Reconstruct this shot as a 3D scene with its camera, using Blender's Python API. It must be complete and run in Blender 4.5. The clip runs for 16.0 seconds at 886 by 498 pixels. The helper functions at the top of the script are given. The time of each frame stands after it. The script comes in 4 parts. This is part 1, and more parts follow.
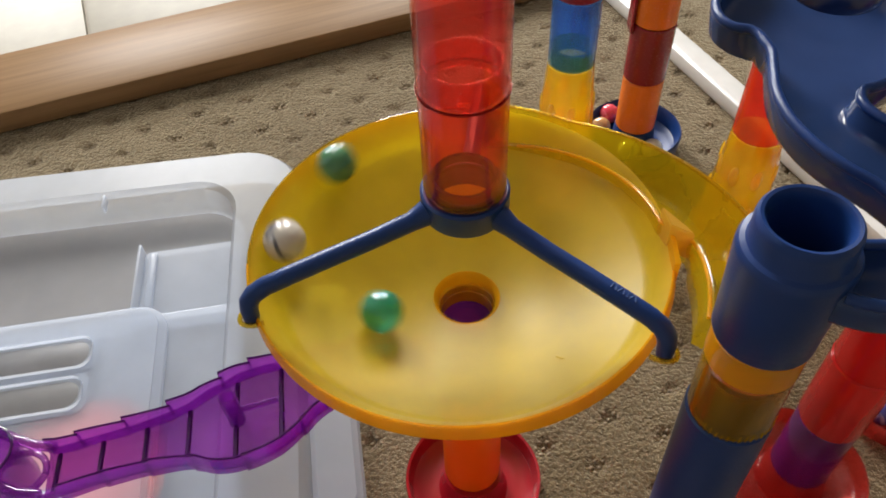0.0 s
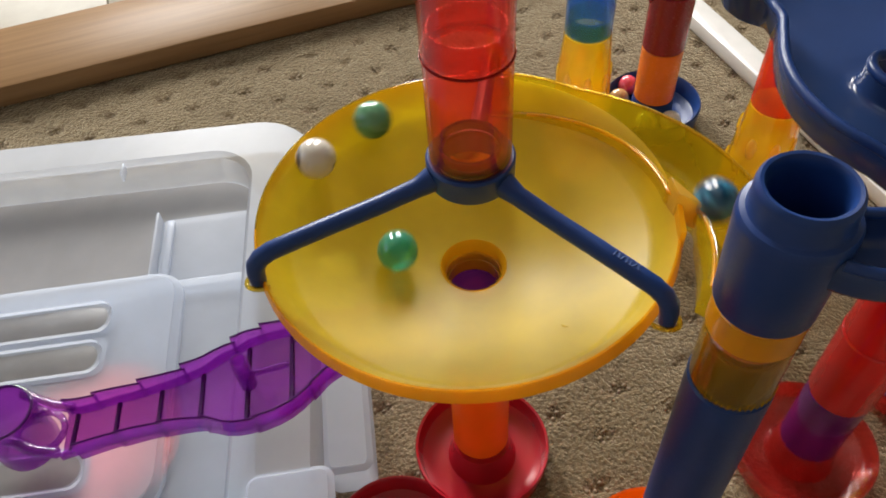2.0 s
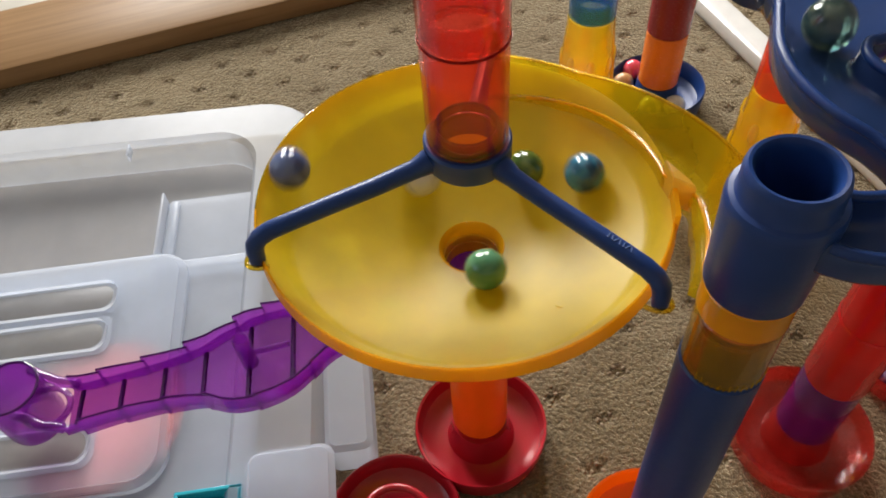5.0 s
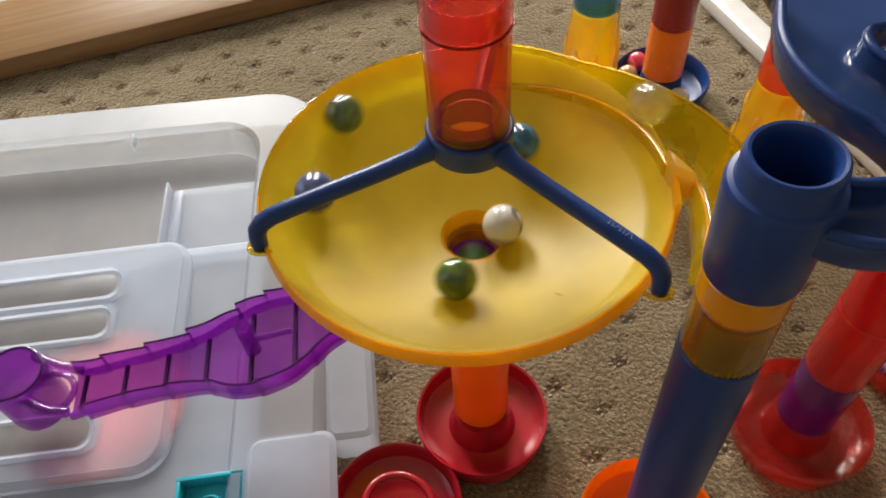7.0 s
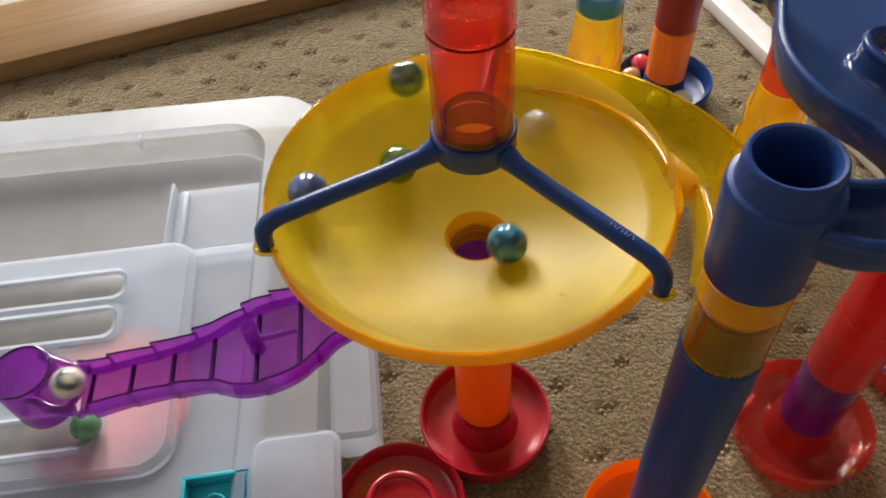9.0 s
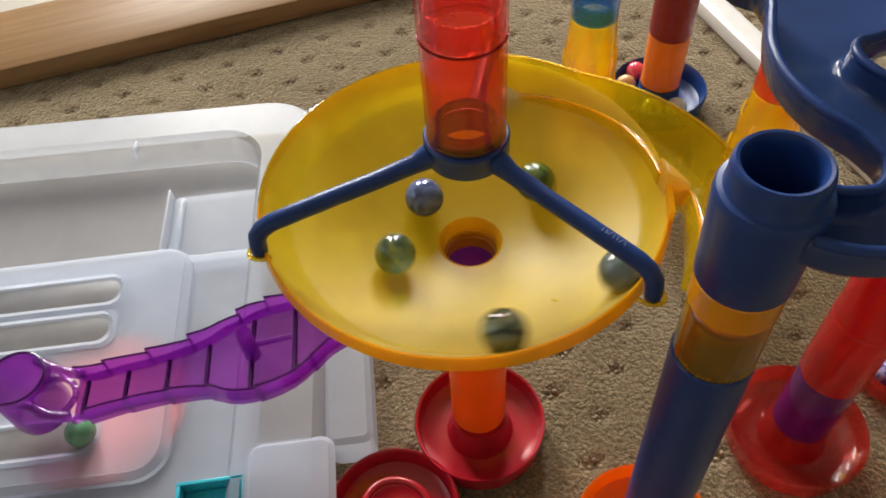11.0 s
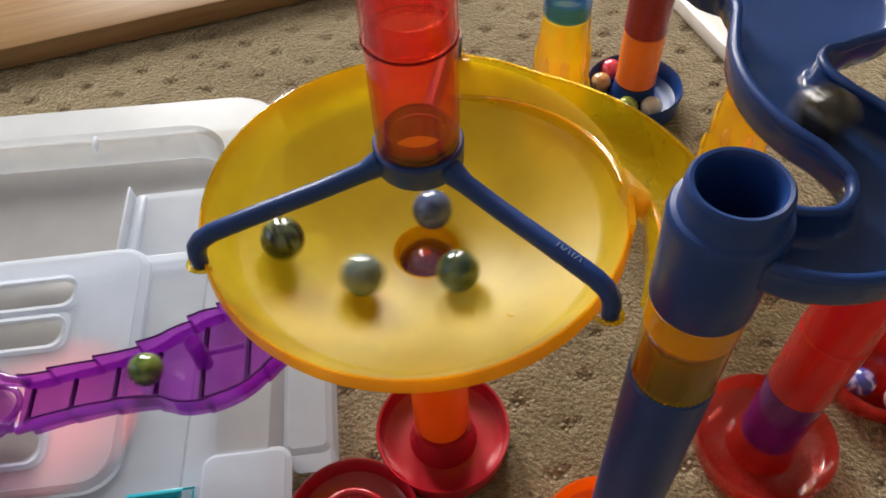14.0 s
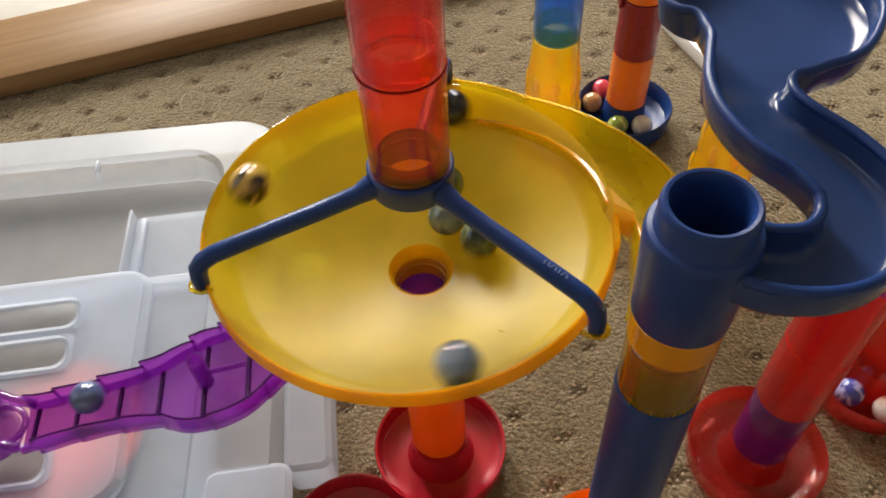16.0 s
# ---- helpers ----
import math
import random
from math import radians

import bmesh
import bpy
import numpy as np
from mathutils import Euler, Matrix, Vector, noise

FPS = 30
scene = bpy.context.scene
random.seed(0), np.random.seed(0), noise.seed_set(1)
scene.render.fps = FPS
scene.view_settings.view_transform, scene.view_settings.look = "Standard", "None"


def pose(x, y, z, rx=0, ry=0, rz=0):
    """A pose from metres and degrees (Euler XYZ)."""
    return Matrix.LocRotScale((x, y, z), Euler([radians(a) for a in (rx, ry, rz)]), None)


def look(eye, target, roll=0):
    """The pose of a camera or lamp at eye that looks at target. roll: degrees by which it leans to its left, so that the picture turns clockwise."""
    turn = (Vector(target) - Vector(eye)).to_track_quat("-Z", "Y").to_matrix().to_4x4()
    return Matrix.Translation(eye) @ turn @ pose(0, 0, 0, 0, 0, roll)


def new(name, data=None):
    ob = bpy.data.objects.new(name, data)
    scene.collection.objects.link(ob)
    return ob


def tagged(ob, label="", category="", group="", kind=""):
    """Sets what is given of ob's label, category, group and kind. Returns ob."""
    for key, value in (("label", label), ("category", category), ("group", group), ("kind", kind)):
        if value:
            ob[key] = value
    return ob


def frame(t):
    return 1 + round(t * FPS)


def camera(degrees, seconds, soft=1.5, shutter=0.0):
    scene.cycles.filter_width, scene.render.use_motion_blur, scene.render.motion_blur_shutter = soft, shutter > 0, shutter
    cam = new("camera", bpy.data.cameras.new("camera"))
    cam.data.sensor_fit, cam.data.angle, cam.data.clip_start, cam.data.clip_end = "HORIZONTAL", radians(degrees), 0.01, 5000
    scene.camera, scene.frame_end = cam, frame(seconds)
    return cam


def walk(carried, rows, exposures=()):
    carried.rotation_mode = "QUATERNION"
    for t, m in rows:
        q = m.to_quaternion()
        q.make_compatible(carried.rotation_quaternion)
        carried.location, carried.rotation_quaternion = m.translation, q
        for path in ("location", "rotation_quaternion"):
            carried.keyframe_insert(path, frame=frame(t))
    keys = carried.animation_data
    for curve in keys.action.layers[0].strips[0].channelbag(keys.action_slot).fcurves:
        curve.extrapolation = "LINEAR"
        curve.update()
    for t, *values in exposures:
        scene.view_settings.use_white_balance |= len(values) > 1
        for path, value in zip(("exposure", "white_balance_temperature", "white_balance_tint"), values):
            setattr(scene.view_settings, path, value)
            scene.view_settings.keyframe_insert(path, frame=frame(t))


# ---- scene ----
cam = camera(60.1, 16.0, 1.8, 0.3)
PATH = [
    (0, (0.014, 0.018, 0.404), (0.004, 1.351, -1.087), -2.9),
    (0.5, (0.017, 0.018, 0.406), (-0.013, 1.337, -1.097), -3.2),
    (1, (0.017, 0.018, 0.403), (-0.025, 1.327, -1.108), -3.4),
    (1.5, (0.018, 0.017, 0.403), (-0.037, 1.313, -1.12), -3.8),
    (2, (0.02, 0.015, 0.403), (-0.052, 1.299, -1.129), -4.4),
    (2.5, (0.023, 0.013, 0.405), (-0.061, 1.289, -1.133), -4.9),
    (3, (0.023, 0.015, 0.404), (-0.068, 1.286, -1.138), -5.0),
    (3.5, (0.024, 0.015, 0.404), (-0.067, 1.28, -1.142), -4.9),
    (4, (0.024, 0.013, 0.405), (-0.069, 1.272, -1.146), -4.9),
    (6.5, (0.024, 0.011, 0.404), (-0.071, 1.257, -1.158), -4.5),
    (7, (0.025, 0.009, 0.404), (-0.08, 1.25, -1.161), -4.8),
    (7.5, (0.026, 0.01, 0.404), (-0.087, 1.245, -1.165), -5.0),
    (8, (0.027, 0.009, 0.404), (-0.09, 1.243, -1.166), -5.2),
    (8.5, (0.026, 0.009, 0.404), (-0.089, 1.246, -1.163), -5.0),
    (9, (0.025, 0.007, 0.406), (-0.089, 1.251, -1.156), -5.0),
    (11.5, (0.027, 0.005, 0.407), (-0.081, 1.267, -1.142), -4.7),
    (12, (0.027, 0.004, 0.408), (-0.075, 1.275, -1.133), -5.0),
    (12.5, (0.038, 0.01, 0.405), (-0.066, 1.301, -1.119), -5.8),
    (13, (0.038, 0.01, 0.407), (-0.085, 1.294, -1.121), -6.5),
    (13.5, (0.045, 0.014, 0.407), (-0.064, 1.278, -1.139), -5.2),
    (14, (0.038, 0.02, 0.401), (-0.033, 1.259, -1.167), -3.0),
    (14.5, (0.038, 0.021, 0.401), (-0.013, 1.244, -1.18), -1.9),
    (15, (0.037, 0.019, 0.402), (-0.015, 1.242, -1.179), -2.1),
    (15.5, (0.037, 0.015, 0.408), (-0.027, 1.265, -1.152), -3.0),
    (16, (0.041, 0.014, 0.409), (-0.029, 1.289, -1.13), -3.6),
]
EXPOSURES = [(0, 0.58, 6250, 10), (1.5, 0.62, 6300, 10), (4, 0.64, 6300, 10), (7, 0.69, 6500, 10), (9, 0.69, 6500, 10), (12.5, 0.72, 6400, 10), (14.5, 0.76, 6500, 10), (16, 0.73, 6600, 10)]
walk(cam, [(t, look(eye, target, roll)) for t, eye, target, roll in PATH], EXPOSURES)

# ---------------------------------------------------------------- world and light
world = bpy.data.worlds.new("world")
scene.world = world
world.use_nodes = True
wn = world.node_tree
sky = wn.nodes.new("ShaderNodeTexSky")
sky.sky_type, sky.sun_disc = "NISHITA", False
sky.sun_elevation, sky.sun_rotation = radians(38), radians(20)
wn.links.new(sky.outputs[0], wn.nodes["Background"].inputs[0])
wn.nodes["Background"].inputs[1].default_value = 0.12
WINDOW_WATTS = 80.0
SIDE_FILL_WATTS = 3.0


def area(name, eye, target, w, h, watts, colour):
    data = bpy.data.lights.new(name, "AREA")
    data.shape, data.size, data.size_y, data.energy, data.color = "RECTANGLE", w, h, watts, colour
    ob = new(name, data)
    ob.matrix_world = look(eye, target)
    return ob


area("window_light", (-0.95, 2.36, 1.34), (-0.1, 0.0, 0.2), 0.58, 1.2, WINDOW_WATTS * 0.65, (1.0, 0.955, 0.885))
area("window_light", (0.10, 2.36, 1.34), (-0.1, 0.0, 0.2), 0.58, 1.2, WINDOW_WATTS * 0.39, (1.0, 0.955, 0.885))
# Added fill from the west side; no window is known there.
area("side_fill_light", (-2.16, 0.0, 1.4), (0.0, 0.2, 0.2), 1.3, 1.1, SIDE_FILL_WATTS, (0.93, 0.96, 1.0))

# ---------------------------------------------------------------- materials


def nodes_of(name):
    m = bpy.data.materials.new(name)
    m.use_nodes = True
    nt = m.node_tree
    return m, nt, nt.nodes["Principled BSDF"], nt.nodes["Material Output"]


def add(nt, kind, **kw):
    n = nt.nodes.new(kind)
    for k, v in kw.items():
        n.inputs[k.replace("_", " ")].default_value = v
    return n


def noise_tex(nt, scale, detail=4.0):
    c = nt.nodes.new("ShaderNodeTexCoord")
    n = add(nt, "ShaderNodeTexNoise", Scale=scale, Detail=detail)
    nt.links.new(c.outputs["Object"], n.inputs["Vector"])
    return n


def ramp(nt, src, c0, c1, p0=0.35, p1=0.65):
    r = nt.nodes.new("ShaderNodeValToRGB")
    r.color_ramp.elements[0].position, r.color_ramp.elements[1].position = p0, p1
    r.color_ramp.elements[0].color, r.color_ramp.elements[1].color = (*c0, 1), (*c1, 1)
    nt.links.new(src, r.inputs[0])
    return r


def bump(nt, height, strength, distance, to):
    b = add(nt, "ShaderNodeBump", Strength=strength, Distance=distance)
    nt.links.new(height, b.inputs["Height"])
    for s in to:
        nt.links.new(b.outputs[0], s.inputs["Normal"])
    return b


def tint(c, k):
    return tuple(max(0.0, min(1.0, v * k)) for v in c)


def plastic(name, c, rough=0.22, grain=0.06, wave=0.05, spec=0.5):
    """Moulded opaque plastic with slight mottling, fine scratches in the gloss and soft waviness."""
    m, nt, p, out = nodes_of(name)
    p.inputs["Specular IOR Level"].default_value = spec
    n = noise_tex(nt, 60.0, 5.0)
    r = ramp(nt, n.outputs["Fac"], tint(c, 1 - grain), tint(c, 1 + grain), 0.3, 0.7)
    nt.links.new(r.outputs[0], p.inputs["Base Color"])
    n2 = noise_tex(nt, 900.0, 3.0)
    r2 = ramp(nt, n2.outputs["Fac"], (rough * 0.93,) * 3, (rough * 1.10,) * 3)
    nt.links.new(r2.outputs[0], p.inputs["Roughness"])
    bump(nt, n.outputs["Fac"], wave, 0.002, [p])
    return m


def clear_plastic(name, c, see=0.6, rough=0.12, body=1.0, gloss=0.5, glow=0.55, mottle=0.09, sheen=None, dye=0.3):
    """Tinted see-through plastic: light passes with the tint, part of it scatters, the skin is glossy."""
    m, nt, p, out = nodes_of(name)
    n = noise_tex(nt, 45.0, 4.0)
    r = ramp(nt, n.outputs["Fac"], tint(c, 0.88), tint(c, 1.1), 0.3, 0.7)
    tr = add(nt, "ShaderNodeBsdfTransparent", Color=(*(v ** dye for v in c), 1))
    di = nt.nodes.new("ShaderNodeBsdfDiffuse")
    tl = nt.nodes.new("ShaderNodeBsdfTranslucent")
    mul = tint(c, body)
    r.color_ramp.elements[0].color, r.color_ramp.elements[1].color = (*tint(mul, 1 - mottle), 1), (*tint(mul, 1 + mottle), 1)
    nt.links.new(r.outputs[0], di.inputs[0])
    nt.links.new(r.outputs[0], tl.inputs[0])
    half = add(nt, "ShaderNodeMixShader", Fac=glow)
    nt.links.new(di.outputs[0], half.inputs[1])
    nt.links.new(tl.outputs[0], half.inputs[2])
    mix = add(nt, "ShaderNodeMixShader", Fac=1 - see)
    nt.links.new(tr.outputs[0], mix.inputs[1])
    nt.links.new(half.outputs[0], mix.inputs[2])
    gl = add(nt, "ShaderNodeBsdfGlossy", Roughness=rough)
    fr = add(nt, "ShaderNodeLayerWeight", Blend=0.5)
    pw = nt.nodes.new("ShaderNodeMath")
    pw.operation = "POWER"
    pw.inputs[1].default_value = 4.0
    nt.links.new(fr.outputs["Facing"], pw.inputs[0])
    k = nt.nodes.new("ShaderNodeMath")
    k.operation = "MULTIPLY_ADD"
    k.inputs[1].default_value, k.inputs[2].default_value = gloss * 1.6, gloss * 0.09 if sheen is None else sheen
    k.use_clamp = True
    nt.links.new(pw.outputs[0], k.inputs[0])
    fin = nt.nodes.new("ShaderNodeMixShader")
    nt.links.new(k.outputs[0], fin.inputs[0])
    nt.links.new(mix.outputs[0], fin.inputs[1])
    nt.links.new(gl.outputs[0], fin.inputs[2])
    bump(nt, n.outputs["Fac"], 0.1, 0.002, [gl])
    nt.links.new(fin.outputs[0], out.inputs[0])
    nt.nodes.remove(p)
    return m


def marble_glass(name, c0, c1, scale=60.0, see=0.0, p0=0.45, p1=0.55):
    """Glass marble: swirl of two colours under a polished skin; see > 0 lets light through the glass."""
    m, nt, p, out = nodes_of(name)
    n = noise_tex(nt, scale, 1.5)
    n.inputs["Distortion"].default_value = 1.6
    r = ramp(nt, n.outputs["Fac"], c0, c1, p0, p1)
    nt.links.new(r.outputs[0], p.inputs["Base Color"])
    p.inputs["Roughness"].default_value = 0.05
    p.inputs["IOR"].default_value = 1.5
    p.inputs["Coat Weight"].default_value = 0.5
    p.inputs["Transmission Weight"].default_value = see
    return m


M_CARPET, nt, p, out = nodes_of("carpet")
n1 = noise_tex(nt, 420.0, 3.0)
n2 = noise_tex(nt, 9.0, 5.0)
n3 = noise_tex(nt, 1100.0, 2.0)
r1 = ramp(nt, n1.outputs["Fac"], (0.136, 0.102, 0.060), (0.322, 0.248, 0.152), 0.3, 0.72)
r2 = ramp(nt, n2.outputs["Fac"], (0.72, 0.70, 0.68), (1.0, 1.0, 1.0), 0.3, 0.7)
mx = nt.nodes.new("ShaderNodeMix")
mx.data_type, mx.blend_type = "RGBA", "MULTIPLY"
mx.inputs["Factor"].default_value = 1.0
nt.links.new(r1.outputs[0], mx.inputs["A"])
nt.links.new(r2.outputs[0], mx.inputs["B"])
nt.links.new(mx.outputs["Result"], p.inputs["Base Color"])
p.inputs["Roughness"].default_value = 0.95
p.inputs["Specular IOR Level"].default_value = 0.1
p.inputs["Sheen Weight"].default_value = 1.0
p.inputs["Sheen Roughness"].default_value = 0.36
p.inputs["Sheen Tint"].default_value = (1.0, 0.90, 0.66, 1.0)
b1 = bump(nt, n1.outputs["Fac"], 0.9, 0.004, [p])
b2 = bump(nt, n3.outputs["Fac"], 0.6, 0.0015, [p])
nt.links.new(b1.outputs[0], b2.inputs["Normal"])

M_TUFT = plastic("tuft_yarn", (0.30, 0.235, 0.16), 0.9, 0.3)

M_WOOD, nt, p, out = nodes_of("varnished_wood")
c = nt.nodes.new("ShaderNodeTexCoord")
mp = nt.nodes.new("ShaderNodeMapping")
mp.inputs["Scale"].default_value = (3.0, 60.0, 60.0)
nn = add(nt, "ShaderNodeTexNoise", Scale=2.2, Detail=6.0, Distortion=0.7)
nt.links.new(c.outputs["Object"], mp.inputs[0])
nt.links.new(mp.outputs[0], nn.inputs["Vector"])
rr = ramp(nt, nn.outputs["Fac"], (0.175, 0.100, 0.045), (0.245, 0.148, 0.072), 0.3, 0.7)
nt.links.new(rr.outputs[0], p.inputs["Base Color"])
p.inputs["Roughness"].default_value = 0.36
p.inputs["Coat Weight"].default_value = 0.0
p.inputs["Coat Roughness"].default_value = 0.3
p.inputs["Specular IOR Level"].default_value = 0.07
bump(nt, nn.outputs["Fac"], 0.15, 0.001, [p])

M_TILE = plastic("cream_tile", (0.36, 0.335, 0.275), 0.5, 0.05)
M_GROUT = plastic("grout", (0.42, 0.38, 0.31), 0.8)
M_WALL = plastic("wall_paint", (0.36, 0.33, 0.28), 0.8, 0.04)
M_PALEWALL = plastic("pale_wall_paint", (0.52, 0.49, 0.44), 0.8, 0.04)
M_WHITE = plastic("white_gloss_paint", (0.66, 0.65, 0.63), 0.18, 0.04)
M_BLUE = plastic("blue_plastic", (0.011, 0.038, 0.158), 0.32, spec=0.28)
M_TRAY = plastic("glossy_blue_plastic", (0.024, 0.050, 0.150), 0.16, spec=0.32)
M_NAVY = plastic("navy_plastic", (0.010, 0.022, 0.10), 0.14)
M_RED = plastic("red_plastic", (0.33, 0.009, 0.018), 0.2)
M_DKRED = plastic("dark_red_plastic", (0.25, 0.012, 0.022), 0.25)
M_ORANGE = plastic("orange_plastic", (0.85, 0.20, 0.015), 0.25)
M_ORANGEGLOW = clear_plastic("glowing_orange_plastic", (0.98, 0.26, 0.008), 0.12, 0.18, 1.0, 0.3, 0.5, 0.04)
M_TEALPLASTIC = plastic("turquoise_plastic", (0.03, 0.42, 0.52), 0.25)
M_YELLOW = clear_plastic("yellow_clear_plastic", (0.875, 0.685, 0.014), 0.43, 0.40, 1.0, 0.25, 0.62, 0.09, 0.030, 0.36)
M_CHUTE = clear_plastic("yellow_chute_plastic", (0.86, 0.67, 0.018), 0.66, 0.12, 0.95, 0.4, 0.55, 0.09, 0.05, 0.36)
M_THROAT = clear_plastic("amber_throat_plastic", (0.96, 0.60, 0.02), 0.35, 0.1, 1.0, 0.5)
M_RIM = clear_plastic("amber_rim_edge_plastic", (0.80, 0.52, 0.010), 0.84, 0.07, 1.0, 0.5, 0.4, 0.05, 0.05, 0.40)
M_GATE = clear_plastic("pale_gate_plastic", (0.97, 0.62, 0.10), 0.45, 0.1, 1.0, 0.6, 0.5, 0.05, 0.12)
M_YRIM = clear_plastic("amber_rim_plastic", (0.98, 0.54, 0.012), 0.40, 0.12, 1.0, 0.30)
M_YTUBE = clear_plastic("yellow_tube_plastic", (0.95, 0.64, 0.025), 0.62, 0.08, 1.0, 0.5)
M_JOINT = clear_plastic("amber_joint_plastic", (0.95, 0.56, 0.012), 0.80, 0.1, 1.0, 0.6, 0.7, 0.09, None, 0.38)
M_YFOOT = clear_plastic("yellow_foot_plastic", (0.95, 0.56, 0.008), 0.62, 0.1, 1.0, 0.5, 0.6, 0.12, None, 0.4)
# Brighter than the foot: the bumps' highlights are put into this colour.
M_KNOB_HIGHLIGHT = clear_plastic("yellow_knob_highlight_plastic", (1.0, 0.70, 0.03), 0.50, 0.06, 1.0, 0.9, 0.6, 0.03, 0.12)
M_COLLAR = clear_plastic("amber_collar_plastic", (0.97, 0.52, 0.012), 0.20, 0.1, 1.0, 0.5, 0.5)
M_RIB = clear_plastic("dark_purple_rib", (0.10, 0.014, 0.16), 0.30, 0.12)
M_REDCLEAR = clear_plastic("red_clear_plastic", (0.86, 0.17, 0.12), 0.92, 0.08, 1.0, 0.45, 0.6, 0.05, None, 0.33)
M_REDDENSE = clear_plastic("dense_red_clear_plastic", (0.76, 0.04, 0.04), 0.48, 0.08, 0.9, 0.5)
M_PURPLEDENSE = clear_plastic("dense_purple_clear_plastic", (0.26, 0.025, 0.30), 0.45, 0.1, 0.9, 0.5)
M_REDMID = clear_plastic("mid_red_clear_plastic", (0.86, 0.09, 0.035), 0.62, 0.08, 1.0, 0.5, 0.6)
M_SEAM = clear_plastic("red_seam_plastic", (0.66, 0.07, 0.05), 0.6, 0.1, 0.8, 0.2)
M_DISHCLEAR = clear_plastic("red_dish_plastic", (0.74, 0.06, 0.045), 0.62, 0.15, 0.9, 0.5)
M_PURPLE = clear_plastic("purple_clear_plastic", (0.40, 0.055, 0.53), 0.72, 0.12, 1.0, 0.40)
M_PEG = clear_plastic("purple_peg_plastic", (0.34, 0.04, 0.47), 0.66, 0.12, 0.9, 0.45)
M_DUSK = clear_plastic("dark_purple_collar_plastic", (0.15, 0.02, 0.15), 0.32, 0.12, 0.8, 0.3)
M_BLUECLEAR = clear_plastic("blue_clear_plastic", (0.08, 0.28, 0.70), 0.78, 0.08)
M_GREENCLEAR = clear_plastic("green_clear_plastic", (0.14, 0.50, 0.08), 0.7, 0.08)
M_MILKY = clear_plastic("milky_plastic", (0.77, 0.815, 0.89), 0.50, 0.24, 1.0, 0.26, 0.60, 0.04, 0.006)
M_PLATE = clear_plastic("thin_milky_plastic", (0.76, 0.78, 0.84), 0.68, 0.30, 1.0, 0.22, 0.5, 0.04, 0.012)
M_FROST = clear_plastic("clear_feed_plastic", (0.9, 0.9, 0.9), 0.75, 0.05, 0.8, 0.7)
M_SLOT_SHADE = clear_plastic("slot_shade_plastic", (0.50, 0.485, 0.47), 0.45, 0.3, 1.0, 0.3)
M_CORAL, nt, p, out = nodes_of("coral_stand_in")
n = noise_tex(nt, 30.0, 2.0)
r = ramp(nt, n.outputs["Fac"], (0.70, 0.20, 0.24), (0.80, 0.27, 0.29))
nt.links.new(r.outputs[0], p.inputs["Base Color"])
p.inputs["Roughness"].default_value = 0.6
# Alpha fades outward, painting in the milky panel's soft scattering of light.
c = nt.nodes.new("ShaderNodeTexCoord")
g = nt.nodes.new("ShaderNodeTexGradient")
g.gradient_type = "SPHERICAL"
mp = nt.nodes.new("ShaderNodeMapping")
mp.inputs["Scale"].default_value = (19.0, 19.0, 19.0)
nt.links.new(c.outputs["Object"], mp.inputs[0])
nt.links.new(mp.outputs[0], g.inputs[0])
r = ramp(nt, g.outputs["Fac"], (0, 0, 0), (1, 1, 1), 0.0, 0.55)
nt.links.new(r.outputs[0], p.inputs["Alpha"])
M_SCRATCH = plastic("pale_scratches", (0.015, 0.056, 0.20), 0.5)

# ---------------------------------------------------------------- mesh helpers


def part(name, bm, material, parent=None, label="", smooth=True, auto=38):
    me = bpy.data.meshes.new(name)
    bmesh.ops.recalc_face_normals(bm, faces=bm.faces)
    if smooth:
        for f in bm.faces:
            f.smooth = True
        for e in bm.edges:
            if len(e.link_faces) == 2 and e.calc_face_angle(0) > radians(auto):
                e.smooth = False
    bm.to_mesh(me)
    bm.free()
    me.materials.append(material)
    ob = new(name, me)
    if parent:
        ob.parent = parent
    if label:
        ob["label"] = label
    return ob


def base(name, x, y, z=0.0, rz=0.0):
    e = new(name)
    e.matrix_world = pose(x, y, z, 0, 0, rz)
    e.empty_display_size = 0.01
    return e


def lathe(profile, n=48, a0=0.0, a1=360.0):
    """A closed ring section (r, z) turned about the z axis."""
    bm = bmesh.new()
    full = abs(a1 - a0) > 359.9
    m = n if full else n + 1
    rings = []
    for i in range(m):
        a = radians(a0 + (a1 - a0) * i / n)
        rings.append([bm.verts.new((r * math.cos(a), r * math.sin(a), z)) for r, z in profile])
    k = len(profile)
    for i in range(m if full else m - 1):
        A, B = rings[i], rings[(i + 1) % m]
        for j in range(k):
            bm.faces.new((A[j], B[j], B[(j + 1) % k], A[(j + 1) % k]))
    if not full:
        bm.faces.new(rings[0])
        bm.faces.new(rings[-1][::-1])
    bmesh.ops.remove_doubles(bm, verts=bm.verts, dist=1e-6)
    return bm


def tube_profile(r, t, z0, z1, b=0.0007):
    """Wall section of a straight tube with rounded ends."""
    return [(r - t, z0 + b), (r - t + b, z0), (r - b, z0), (r, z0 + b), (r, z1 - b), (r - b, z1), (r - t + b, z1), (r - t, z1 - b)]


